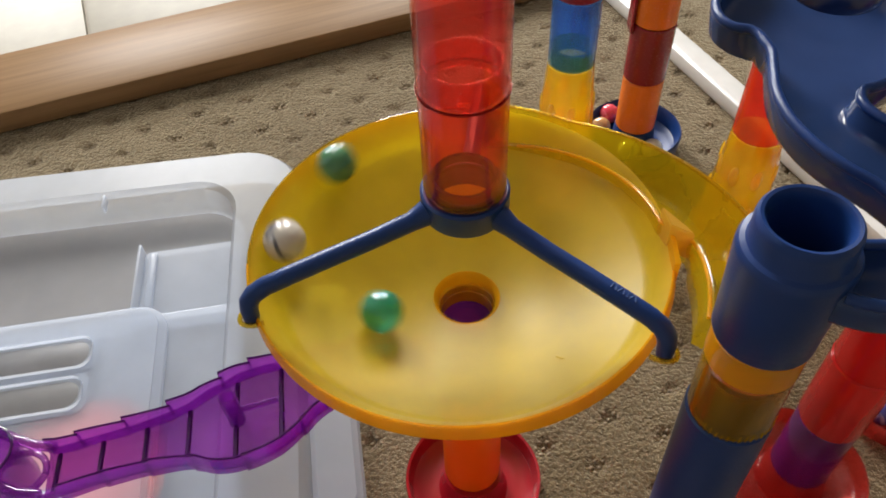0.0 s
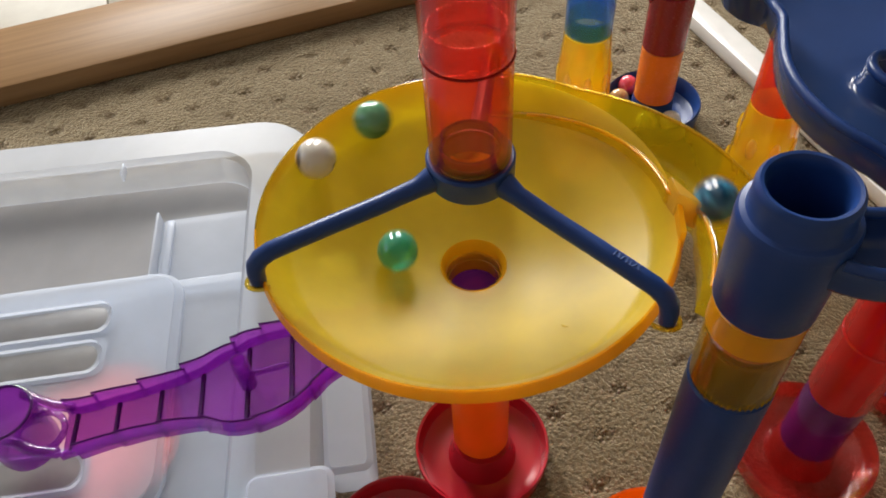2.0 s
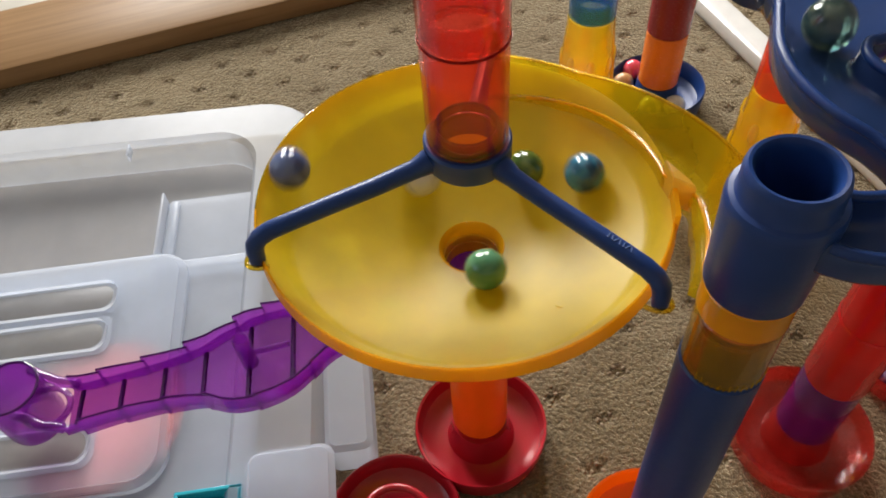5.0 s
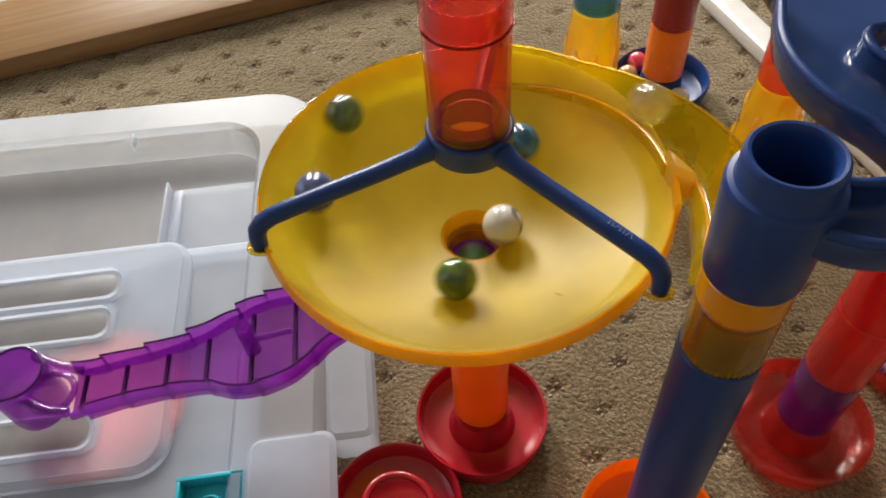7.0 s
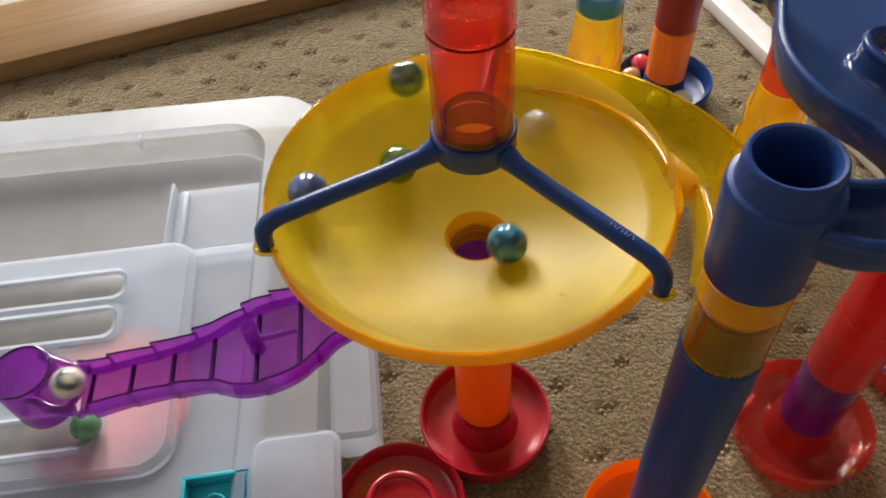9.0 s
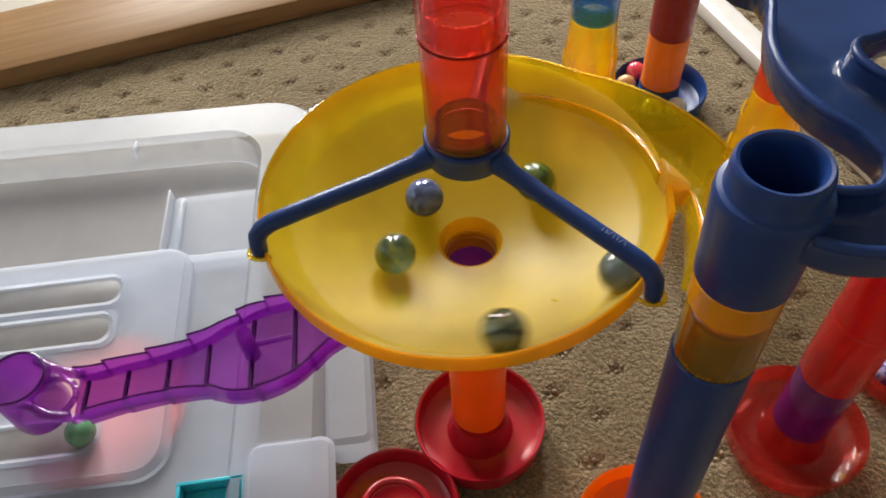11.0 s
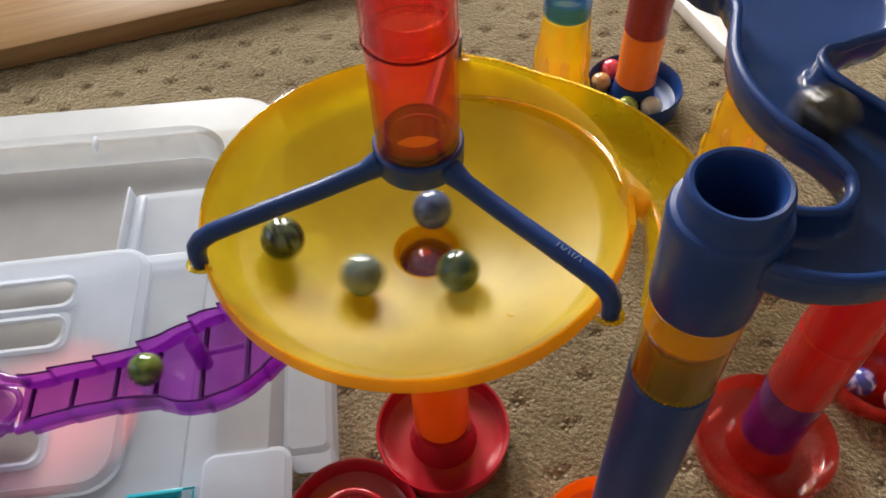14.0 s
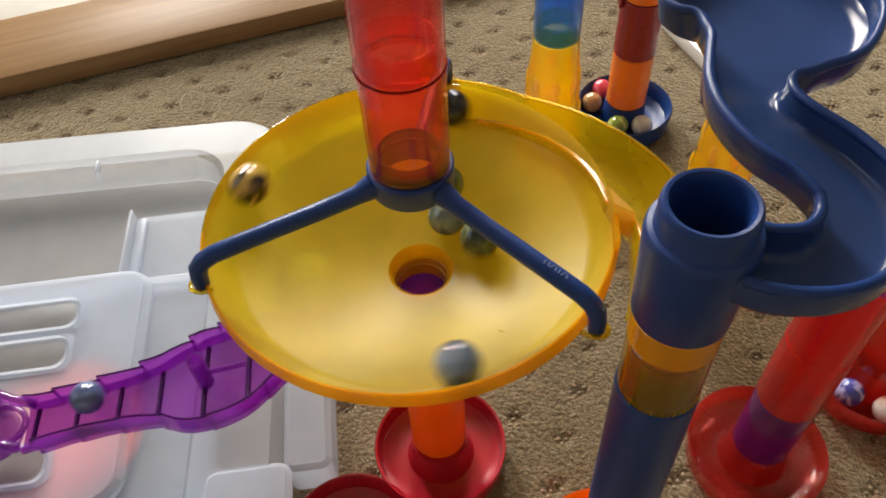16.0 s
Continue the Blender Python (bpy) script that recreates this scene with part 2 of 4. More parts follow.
def rod(points, radius, n=12, taper=None):
    """A round bar along points, with closed ends."""
    bm = bmesh.new()
    pts = [Vector(q) for q in points]
    rings = []
    up = Vector((0, 0, 1))
    for i, q in enumerate(pts):
        d = (pts[min(i + 1, len(pts) - 1)] - pts[max(i - 1, 0)]).normalized()
        s = d.cross(up)
        s = s.normalized() if s.length > 1e-4 else Vector((1, 0, 0))
        u = s.cross(d).normalized()
        r = radius if taper is None else radius * taper[i]
        rings.append([bm.verts.new(q + r * (math.cos(2 * math.pi * j / n) * s + math.sin(2 * math.pi * j / n) * u)) for j in range(n)])
    for A, B in zip(rings, rings[1:]):
        for j in range(n):
            bm.faces.new((A[j], A[(j + 1) % n], B[(j + 1) % n], B[j]))
    bm.faces.new(rings[0][::-1])
    bm.faces.new(rings[-1])
    return bm


def smooth_path(keys, n):
    """Catmull-Rom through keys (tuples of any length), n steps a span."""
    out = []
    k = [np.array(q, float) for q in keys]
    k = [2 * k[0] - k[1]] + k + [2 * k[-1] - k[-2]]
    for i in range(1, len(k) - 2):
        for j in range(n):
            u = j / n
            a, b, c2, d = k[i - 1], k[i], k[i + 1], k[i + 2]
            out.append(0.5 * (2 * b + (c2 - a) * u + (2 * a - 5 * b + 4 * c2 - d) * u * u + (3 * b - a - 3 * c2 + d) * u ** 3))
    out.append(k[-2])
    return out


def channel(path, deep, thick, section, closed_ends=True):
    """A trough along path rows (x, y, z_top, half_width, depth if not deep); section(u) gives the inner floor's height share, u from -1 to 1."""
    bm = bmesh.new()
    rows = []
    us = [-1, -0.97, -0.9, -0.8, -0.55, -0.28, 0, 0.28, 0.55, 0.8, 0.9, 0.97, 1]
    for i, q in enumerate(path):
        a, b = path[max(i - 1, 0)], path[min(i + 1, len(path) - 1)]
        d = Vector((b[0] - a[0], b[1] - a[1], 0)).normalized()
        s = Vector((d.y, -d.x, 0))
        w = q[3]
        depth = q[4] if len(q) > 4 else deep
        inner = [(u * w, q[2] - depth * section(u)) for u in us]
        outer = [(w + thick, q[2] - 0.0006), (w + thick * 0.55, q[2] + 0.0012)]
        outl = [(-w - thick * 0.55, q[2] + 0.0012), (-w - thick, q[2] - 0.0006)]
        low = [(u * (w + thick), q[2] - depth * section(u) - thick) for u in us[::-1]]
        ring = inner + [outer[1], outer[0]] + low + [outl[1], outl[0]]
        rows.append([bm.verts.new((q[0] + s.x * o, q[1] + s.y * o, z)) for o, z in ring])
    k = len(rows[0])
    for A, B in zip(rows, rows[1:]):
        for j in range(k):
            bm.faces.new((A[j], A[(j + 1) % k], B[(j + 1) % k], B[j]))
    if closed_ends:
        bm.faces.new(rows[0][::-1])
        bm.faces.new(rows[-1])
    return bm


def rounded_rect(w, h, r, n=6):
    pts = []
    for cx, cy, a in ((w / 2 - r, h / 2 - r, 0), (-w / 2 + r, h / 2 - r, 90), (-w / 2 + r, -h / 2 + r, 180), (w / 2 - r, -h / 2 + r, 270)):
        for i in range(n + 1):
            t = radians(a + 90 * i / n)
            pts.append((cx + r * math.cos(t), cy + r * math.sin(t)))
    return pts


def loft(loops, cap0=True, cap1=True):
    """Skin closed loops of equal length, each a list of (x, y, z)."""
    bm = bmesh.new()
    rings = [[bm.verts.new(q) for q in lp] for lp in loops]
    k = len(rings[0])
    for A, B in zip(rings, rings[1:]):
        for j in range(k):
            bm.faces.new((A[j], A[(j + 1) % k], B[(j + 1) % k], B[j]))
    if cap0:
        bm.faces.new(rings[0][::-1])
    if cap1:
        bm.faces.new(rings[-1])
    return bm


def slab(w, h, r, z0, z1, bev=0.0015, cx=0.0, cy=0.0, n=6):
    """A plate with rounded corners and eased top edge."""
    o, i = rounded_rect(w, h, r, n), rounded_rect(w - 2 * bev, h - 2 * bev, max(r - bev, 0.0005), n)
    f = lambda pts, z: [(x + cx, y + cy, z) for x, y in pts]
    return loft([f(o, z0), f(o, z1 - bev), f(i, z1 - bev * 0.25), f([(x * 0.999, y * 0.999) for x, y in i], z1)])


def box(x0, x1, y0, y1, z0, z1, bev=0.0):
    bm = bmesh.new()
    bmesh.ops.create_cube(bm, size=1.0, matrix=Matrix.LocRotScale(((x0 + x1) / 2, (y0 + y1) / 2, (z0 + z1) / 2), None, (x1 - x0, y1 - y0, z1 - z0)))
    if bev:
        bmesh.ops.bevel(bm, geom=bm.edges, offset=bev, segments=2, affect="EDGES", profile=0.5)
    return bm


# ---------------------------------------------------------------- room
ANG = radians(23.4)
MOTIF_U, MOTIF_V = 0.044, 0.0235


def carpet_sheet():
    """One sheet to the walls, finely cut where the toys stand: rows of small pressed motifs and an uneven pile."""
    rs = np.random.RandomState(7)
    fine = lambda lo, hi, d: np.arange(lo, hi, d)
    xs = np.concatenate([np.linspace(-2.3, -0.6, 8), fine(-0.58, 0.56, 0.0024), np.linspace(0.58, 2.5, 8)])
    ys = np.concatenate([np.linspace(-1.9, 0.0, 8), fine(0.05, 0.82, 0.0024), np.linspace(0.84, 2.5, 8)])
    X, Y = np.meshgrid(xs, ys)
    dx, dy = X + 0.1, Y - 0.05
    u, v = dx * math.cos(ANG) + dy * math.sin(ANG), -dx * math.sin(ANG) + dy * math.cos(ANG)
    j = np.round(v / MOTIF_V)
    sh = np.where(np.mod(j, 2) == 1, 0.5, 0.0)
    i = np.round(u / MOTIF_U - sh)
    du, dv = u - (i + sh) * MOTIF_U, v - j * MOTIF_V
    wob = 0.0012 * np.sin(i * 7.3 + j * 3.1)
    dent = np.exp(-((du + wob) / 0.0060) ** 2 - (dv / 0.0036) ** 2)
    Z = -0.0034 * dent + rs.uniform(-0.00055, 0.00055, X.shape) + 0.0006 * np.sin(X * 37 + 3 * np.sin(Y * 23)) * np.sin(Y * 41)
    n, m = X.shape
    idx = np.arange(n * m).reshape(n, m)
    faces = np.stack([idx[:-1, :-1], idx[:-1, 1:], idx[1:, 1:], idx[1:, :-1]], -1).reshape(-1, 4)
    me = bpy.data.meshes.new("floor")
    me.from_pydata(np.stack([X, Y, Z - 0.0004], -1).reshape(-1, 3).tolist(), [], faces.tolist())
    me.shade_smooth()
    me.materials.append(M_CARPET)
    return new("floor", me)


floor = tagged(carpet_sheet(), "taupe cut-and-loop carpet with small flower motifs", "carpet", kind="structure")

ROOM = (-2.2, 2.4, -1.8, 2.4, 2.5)
x0, x1, y0, y1, zt = ROOM


def wall(name, mat, *b):
    return tagged(part(name, box(*b), mat, smooth=False), "plain cream painted wall", "wall", kind="structure")


wall("wall_south", M_WALL, x0 - 0.1, x1 + 0.1, y0 - 0.1, y0, 0, zt)
wall("wall_east", M_WALL, x1, x1 + 0.1, y0, y1, 0, zt)


def joined(boxes):
    bm_ = bmesh.new()
    for b in boxes:
        bmesh.ops.create_cube(bm_, size=1.0, matrix=Matrix.LocRotScale(((b[0] + b[1]) / 2, (b[2] + b[3]) / 2, (b[4] + b[5]) / 2), None, (b[1] - b[0], b[3] - b[2], b[5] - b[4])))
    return bm_


W1, W2, W3, W4 = -1.27, -0.63, -0.22, 0.42
tagged(part("wall_north", joined(((x0 - 0.1, W1, y1, y1 + 0.12, 0, zt), (W2, W3, y1, y1 + 0.12, 0, zt), (W4, x1 + 0.1, y1, y1 + 0.12, 0, zt), (W1, W2, y1, y1 + 0.12, 0, 0.72), (W1, W2, y1, y1 + 0.12, 1.96, zt),
                                   (W3, W4, y1, y1 + 0.12, 0, 0.72), (W3, W4, y1, y1 + 0.12, 1.96, zt))), M_WALL, smooth=False),
       "cream painted wall with two tall window openings", "wall", kind="structure")
# Unseen wall; its opening is added for the side fill lamp.
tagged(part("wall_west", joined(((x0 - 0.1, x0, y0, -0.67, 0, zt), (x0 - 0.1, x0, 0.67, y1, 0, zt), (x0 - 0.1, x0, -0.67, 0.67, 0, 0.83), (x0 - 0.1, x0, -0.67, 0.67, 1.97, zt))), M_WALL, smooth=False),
       "unseen cream wall with an opening added for the fill lamp", "wall", kind="structure")
tagged(part("ceiling", box(x0 - 0.1, x1 + 0.1, y0 - 0.1, y1 + 0.12, zt, zt + 0.1), M_PALEWALL, smooth=False), "plain pale ceiling", "ceiling", kind="structure")

# wooden threshold, cream tiles beyond it
WA = 20.2
sill = base("trim", -0.184, 0.593, 0, WA)
part("board", box(-0.9, 0.9, 0.0, 0.094, 0.001, 0.0205, 0.0025), M_WOOD, sill)
tagged(sill, "varnished honey-brown wooden threshold board along the carpet", "threshold", kind="structure")
tiles = base("tile_floor", -0.184, 0.599, 0, WA)
part("grout_bed", box(-0.95, 0.95, 0.088, 0.74, 0.001, 0.012), M_GROUT, tiles)
for i in range(-3, 4):
    for j in range(2):
        part("tile", box(i * 0.3 - 0.0985, i * 0.3 + 0.1985, 0.0905 + j * 0.3, 0.3875 + j * 0.3, 0.010, 0.0175, 0.0012), M_TILE, tiles)
tagged(tiles, "glossy cream floor tiles with thin grey joints", "floor tiles", kind="structure")

# white strip lying on the carpet
strip = base("skirting_strip", 0.2670, 0.500, 0, -69.0)
part("strip", box(-0.45, 0.65, -0.0117, 0.0117, 0.0, 0.014, 0.003), M_WHITE, strip)
tagged(strip, "long glossy white painted strip lying on the carpet", "strip")

# ---------------------------------------------------------------- funnel tower
CX, CY = 0.021, 0.205
RIM, ZR = 0.0756, 0.200


def bowl_z(r):
    """Height of the bowl's inner face."""
    if r < 0.068:
        return 0.166 + 0.023 * (max(r - 0.011, 0) / 0.057) ** 1.5
    return 0.189 + (ZR - 0.189) * min((r - 0.068) / (RIM - 0.068), 1.0) ** 0.8


tower = base("funnel_tower", CX, CY)
tagged(tower, "large yellow plastic funnel on an orange tube over a red dish", "marble run")
part("dish", lathe([(0, 0.002), (0.023, 0.002), (0.029, 0.0), (0.035, 0.004), (0.0362, 0.0165), (0.0357, 0.0180), (0.0345, 0.0172), (0.0325, 0.008),
                    (0.027, 0.005), (0.0185, 0.006), (0.0165, 0.010), (0.0152, 0.0250), (0, 0.0250)], 64), M_RED, tower, "glossy red round catch dish").matrix_basis = pose(0.0015, -0.0050, 0)
part("tube", lathe(tube_profile(0.0145, 0.0016, 0.0252, 0.108)), M_ORANGEGLOW, tower, "orange tube").matrix_basis = pose(0.0012, -0.0042, 0, -1.9, 0, 0)
part("collar", lathe(tube_profile(0.0150, 0.0025, 0.108, 0.1598)), M_DUSK, tower, "purple see-through collar under the funnel")

bowl_profile = [(0.0114, 0.1600), (0.0114, 0.1626), (0.0117, 0.1640), (0.0131, 0.1660)] + [(r, bowl_z(r)) for r in np.linspace(0.0150, 0.068, 22)] + [(r, bowl_z(r)) for r in np.linspace(0.0705, RIM, 6)]
under = [(r, bowl_z(r) - 0.0018) for r in np.linspace(0.0752, 0.0175, 26)] + [(0.0145, 0.1628), (0.0134, 0.1600)]


def funnel_mesh():
    return lathe([(float(a), float(b)) for a, b in bowl_profile] + [(float(a), float(b)) for a, b in under], 128)


def leaned(bm):
    """The funnel sits a little askew on its tube: the higher, the further to one side."""
    for v in bm.verts:
        v.co.x -= 0.0026 * (v.co.z - 0.166) / 0.034
    return bm


part("bowl", leaned(funnel_mesh()), M_YELLOW, tower, "large yellow see-through funnel bowl")
# rim bead, open where the side chute runs in
RIM_SECTION = [(RIM + 0.0002, ZR - 0.0004), (RIM - 0.0003, ZR + 0.0005), (RIM + 0.0004, ZR + 0.0005), (RIM + 0.0008, ZR - 0.0004), (RIM + 0.0015, ZR - 0.0052), (RIM + 0.0010, ZR - 0.0056), (RIM + 0.0004, ZR - 0.0052)]
# One rim in two colours; light deepening at the front is painted in.
part("rim", leaned(lathe(RIM_SECTION, 64, 186, 346)), M_YRIM, tower, "front of the rim, its deeper amber look put into the colour")
part("rim", leaned(lathe(RIM_SECTION, 46, 75, 186)), M_RIM, tower, "back of the rim, same section in a clearer colour")
part("throat", lathe([(0.0104, 0.1500), (0.0104, 0.1560), (0.0109, 0.1562), (0.0109, 0.1600), (0.0112, 0.1602), (0.0112, 0.1640), (0.0130, 0.16635), (0.0132, 0.1661), (0.0114, 0.1640), (0.0113, 0.1500)], 48), M_THROAT, tower, "amber stepped drop hole")


def chute_in(a):
    """Radius and height of the chute's inner wall at a degrees."""
    if a >= 0:
        r = 0.0700 - 0.0060 * (a / 90) ** 1.2
    elif a > -8:
        r = 0.0700 + 0.0095 * (-a / 8)
    else:
        r = 0.0795 + 0.0075 * (-a - 8) / 24
    s = max(a + 22, 0) / 112
    return r, 0.2085 - 0.0225 * s ** 0.9


def chute_out(a):
    e = max(0.0, (55 - a) / 52)
    return 0.0785 + 0.0165 * min(e, 1.5) ** 1.4, 0.1998 + 0.0095 * min(e, 1.1)


def chute_mesh():
    """Side chute: floor and outer wall curling in from the blue tower, and the ridge that parts it from the bowl."""
    bm = bmesh.new()
    rows = []
    for i in range(45):
        deg = -32 + 122 * i / 44
        a = radians(deg)
        (rin, zin), (rout, ztop) = chute_in(deg), chute_out(deg)
        zf = 0.1930 - 0.0080 * i / 44
        k = max(0.0, min(1.0, (-deg - 6) / 8))
        sec = [(rin, zin), (rin + 0.0012, zin + 0.0004), (rin + 0.0025, max(zf + 0.003, zin - 0.006)), (rin * 0.6 + rout * 0.4, zf), (rin * 0.25 + rout * 0.75, zf + 0.001), (rout - 0.002, zf + 0.006), (rout, ztop),
               (rout + 0.0012, ztop), (rout - 0.0004, zf + 0.005), (rin * 0.25 + rout * 0.75, zf - 0.0009), (rin * 0.6 + rout * 0.4, zf - 0.0019), (rin + 0.0010 - 0.0035 * k, min(zf, zin - 0.006)), (rin - 0.0006 - 0.0020 * k, zin - 0.004)]
        rows.append([bm.verts.new((r * math.cos(a), r * math.sin(a), z)) for r, z in sec])
    k = len(rows[0])
    for A, B in zip(rows, rows[1:]):
        for j in range(k):
            bm.faces.new((A[j], A[(j + 1) % k], B[(j + 1) % k], B[j]))
    bm.faces.new(rows[0][::-1])
    bm.faces.new(rows[-1])
    return bm


part("chute", chute_mesh(), M_CHUTE, tower, "yellow side chute curling into the funnel")


def arc_rod(at, a0, a1, radius, n=40):
    """A thin bead along at(degrees) -> radius, height."""
    pts = []
    for i in range(n + 1):
        deg = a0 + (a1 - a0) * i / n
        r, z = at(deg)
        pts.append((r * math.cos(radians(deg)), r * math.sin(radians(deg)), z))
    return rod(pts, radius, 8)


part("chute_edge", arc_rod(chute_out, -32, 88, 0.0007), M_RIM, tower, "amber upper edge of the chute")
part("ridge", arc_rod(chute_in, -32, 68, 0.0007), M_YRIM, tower, "amber parting ridge")
tri = [(0.0700, 0.0030), (0.0712, -0.0062), (0.0782, -0.0112), (0.0768, -0.0080)]
part("gate", loft([[(x, y, 0.1960) for x, y in tri], [(x, y, 0.2080) for x, y in tri], [(0.0740 + (x - 0.0740) * 0.9, -0.005 + (y + 0.005) * 0.9, 0.2090) for x, y in tri]]), M_GATE, tower, "pale amber wedge-shaped stop tab", smooth=False)
tab = [(0.0716, -0.0070), (0.0732, -0.0070), (0.0722, -0.0200), (0.0702, -0.0200)]
part("tab", loft([[(x, y, 0.1935) for x, y in tab], [(x, y, 0.2045) for x, y in tab]]), M_YRIM, tower, "amber upright tab at the rim's end", smooth=False)

# blue three-armed bridge over the funnel
bridge = base("bridge", CX, CY)
tagged(bridge, "dark blue three-armed plastic bridge clipped over the yellow funnel", "marble run bridge")
ZB = 0.2130
part("ring", lathe([(0.0115, ZB + 0.0030), (0.0146, ZB + 0.0030), (0.0152, ZB + 0.004), (0.0153, ZB + 0.0120), (0.0146, ZB + 0.0128), (0.0128, ZB + 0.0128), (0.0115, ZB + 0.0120)], 56), M_BLUE, bridge)
for ang in (202.5, 319.5, 82.0):
    ca, sa = math.cos(radians(ang)), math.sin(radians(ang))
    path = [(0.0142, ZB + 0.0068), (0.020, ZB + 0.0050), (0.035, ZB + 0.0028), (0.05, ZB + 0.0013), (0.063, ZB - 0.0002), (0.0725, ZB - 0.0015), (0.0765, ZB - 0.0032), (0.0787, ZB - 0.0058), (0.0795, ZB - 0.0095), (0.0797, ZB - 0.0150)]
    part("arm", rod([(r * ca, r * sa, z) for r, z in path], 0.0033, 14, [1.4, 1.05, 1, 1, 1, 1.0, 1.0, 1.0, 0.95, 0.85]), M_BLUE, bridge)
    loop = part("loop", rod([(r * ca - o * sa, r * sa + o * ca, 0.1990) for r, o in [(0.0765 + 0.0072 * math.sin(t), 0.0044 * math.cos(t)) for t in np.linspace(0, math.pi, 12)]], 0.0009, 8), M_RIM, tower, "small amber clip loop")

# small worn moulding marks on one arm, and a maker's stamp pressed in the bowl
for i in range(7):
    q = 0.058 + 0.0014 * i
    ca, sa = math.cos(radians(319.5)), math.sin(radians(319.5))
    mk = part("mark", box(-0.00022, 0.00022, -0.0011, 0.0011, -0.00012, 0.00012), M_SCRATCH, bridge, smooth=False)
    mk.matrix_basis = pose(q * ca, q * sa, ZB - 0.0002 - 0.115 * (q - 0.063) + 0.00330, 0, 0, 319.5 + 25 * math.sin(i * 2.3))
for i in range(3):
    st = part("stamp", box(-0.0016 + 0.0004 * i, 0.0016 - 0.0003 * i, -0.00025, 0.00025, -0.0001, 0.0001), M_YELLOW, tower, smooth=False)
    st.matrix_basis = pose(0.0500 * math.cos(radians(-52 + i)), 0.0500 * math.sin(radians(-52 + i)) - 0.0012 * i, bowl_z(0.0505) + 0.0004, 0, -12, -30)

# transparent red column above the bridge
column = base("red_column", CX, CY)
tagged(column, "stack of transparent red plastic tubes above the funnel", "marble run tube")
part("tube", lathe(tube_profile(0.0140, 0.0014, ZB + 0.0129, 0.2666)), M_REDCLEAR, column)
part("tube", lathe(tube_profile(0.0142, 0.0014, 0.2671, 0.3120)), M_REDCLEAR, column)
part("socket", lathe(tube_profile(0.0122, 0.0010, 0.2660, 0.2760)), M_REDCLEAR, column, "inner red socket ring")
part("tube", lathe(tube_profile(0.0140, 0.0014, 0.3125, 0.3560)), M_REDCLEAR, column)
part("seat", lathe([(0.0098, 0.2259), (0.0126, 0.2259), (0.0126, 0.2272), (0.0098, 0.2272)], 40), M_NAVY, column, "dark seat ring inside the tube")
part("socket", lathe(tube_profile(0.0112, 0.0014, 0.2274, 0.2318)), M_NAVY, column, "dark blue inner sleeve of the bridge")
for zz in (0.26685, 0.31225):
    part("seam", lathe(tube_profile(0.01425, 0.0004, zz - 0.0002, zz + 0.0002)), M_SEAM, column, "thin darker joint line")

# ---------------------------------------------------------------- blue tower with tray
BX, BY = 0.0998, 0.1400
btower = base("blue_tower", 0.1050, 0.1395)
btower.matrix_world = pose(0.1050, 0.1395, 0, 0, -1.22, 0)
tagged(btower, "dark blue plastic tower with a yellow joint in an orange dish", "marble run")
part("dish", lathe([(0, 0.002), (0.022, 0.002), (0.028, 0.0), (0.0335, 0.004), (0.0350, 0.016), (0.0344, 0.0175), (0.0332, 0.0167), (0.0312, 0.008),
                    (0.026, 0.005), (0.017, 0.006), (0.0155, 0.012), (0, 0.012)], 64), M_ORANGEGLOW, btower, "bright orange round dish")
part("tube", lathe(tube_profile(0.0137, 0.0016, 0.0125, 0.1880)), M_BLUE, btower, "dark blue tube")
part("joint", lathe(tube_profile(0.0132, 0.0014, 0.1885, 0.2160)), M_JOINT, btower, "see-through yellow joint tube")
part("joint_collar", lathe(tube_profile(0.0134, 0.0016, 0.2163, 0.2287)), M_COLLAR, btower, "bright amber joint collar")
part("sleeve", lathe(tube_profile(0.0114, 0.0012, 0.1875, 0.2090)), M_NAVY, btower, "dark inner sleeve")
part("socket", lathe(tube_profile(0.0114, 0.0012, 0.2120, 0.2270)), M_YRIM, btower, "amber socket ring")
for i in range(26):
    a = radians(-150 + i * 5.2 + 2 * math.sin(i * 2.1))
    h = 0.0008 + 0.0030 * abs(math.sin(i * 1.7)) ** 2.2
    part("scratch", rod([(0.01335 * math.cos(a), 0.01335 * math.sin(a), 0.1888), (0.01338 * math.cos(a + 0.02), 0.01338 * math.sin(a + 0.02), 0.1888 + h)], 0.00016, 5), M_YTUBE, btower)
part("head", lathe([(0.0088, 0.2290), (0.0134, 0.2290), (0.0139, 0.2298), (0.0144, 0.2480), (0.0149, 0.2610), (0.0148, 0.2628), (0.0142, 0.2640), (0.0129, 0.2645), (0.0125, 0.2652),
                    (0.0125, 0.2708), (0.0122, 0.2723), (0.0114, 0.2733), (0.0105, 0.2731), (0.0098, 0.2721), (0.0095, 0.2700)], 72), M_BLUE, btower, "dark blue head with an open socket")

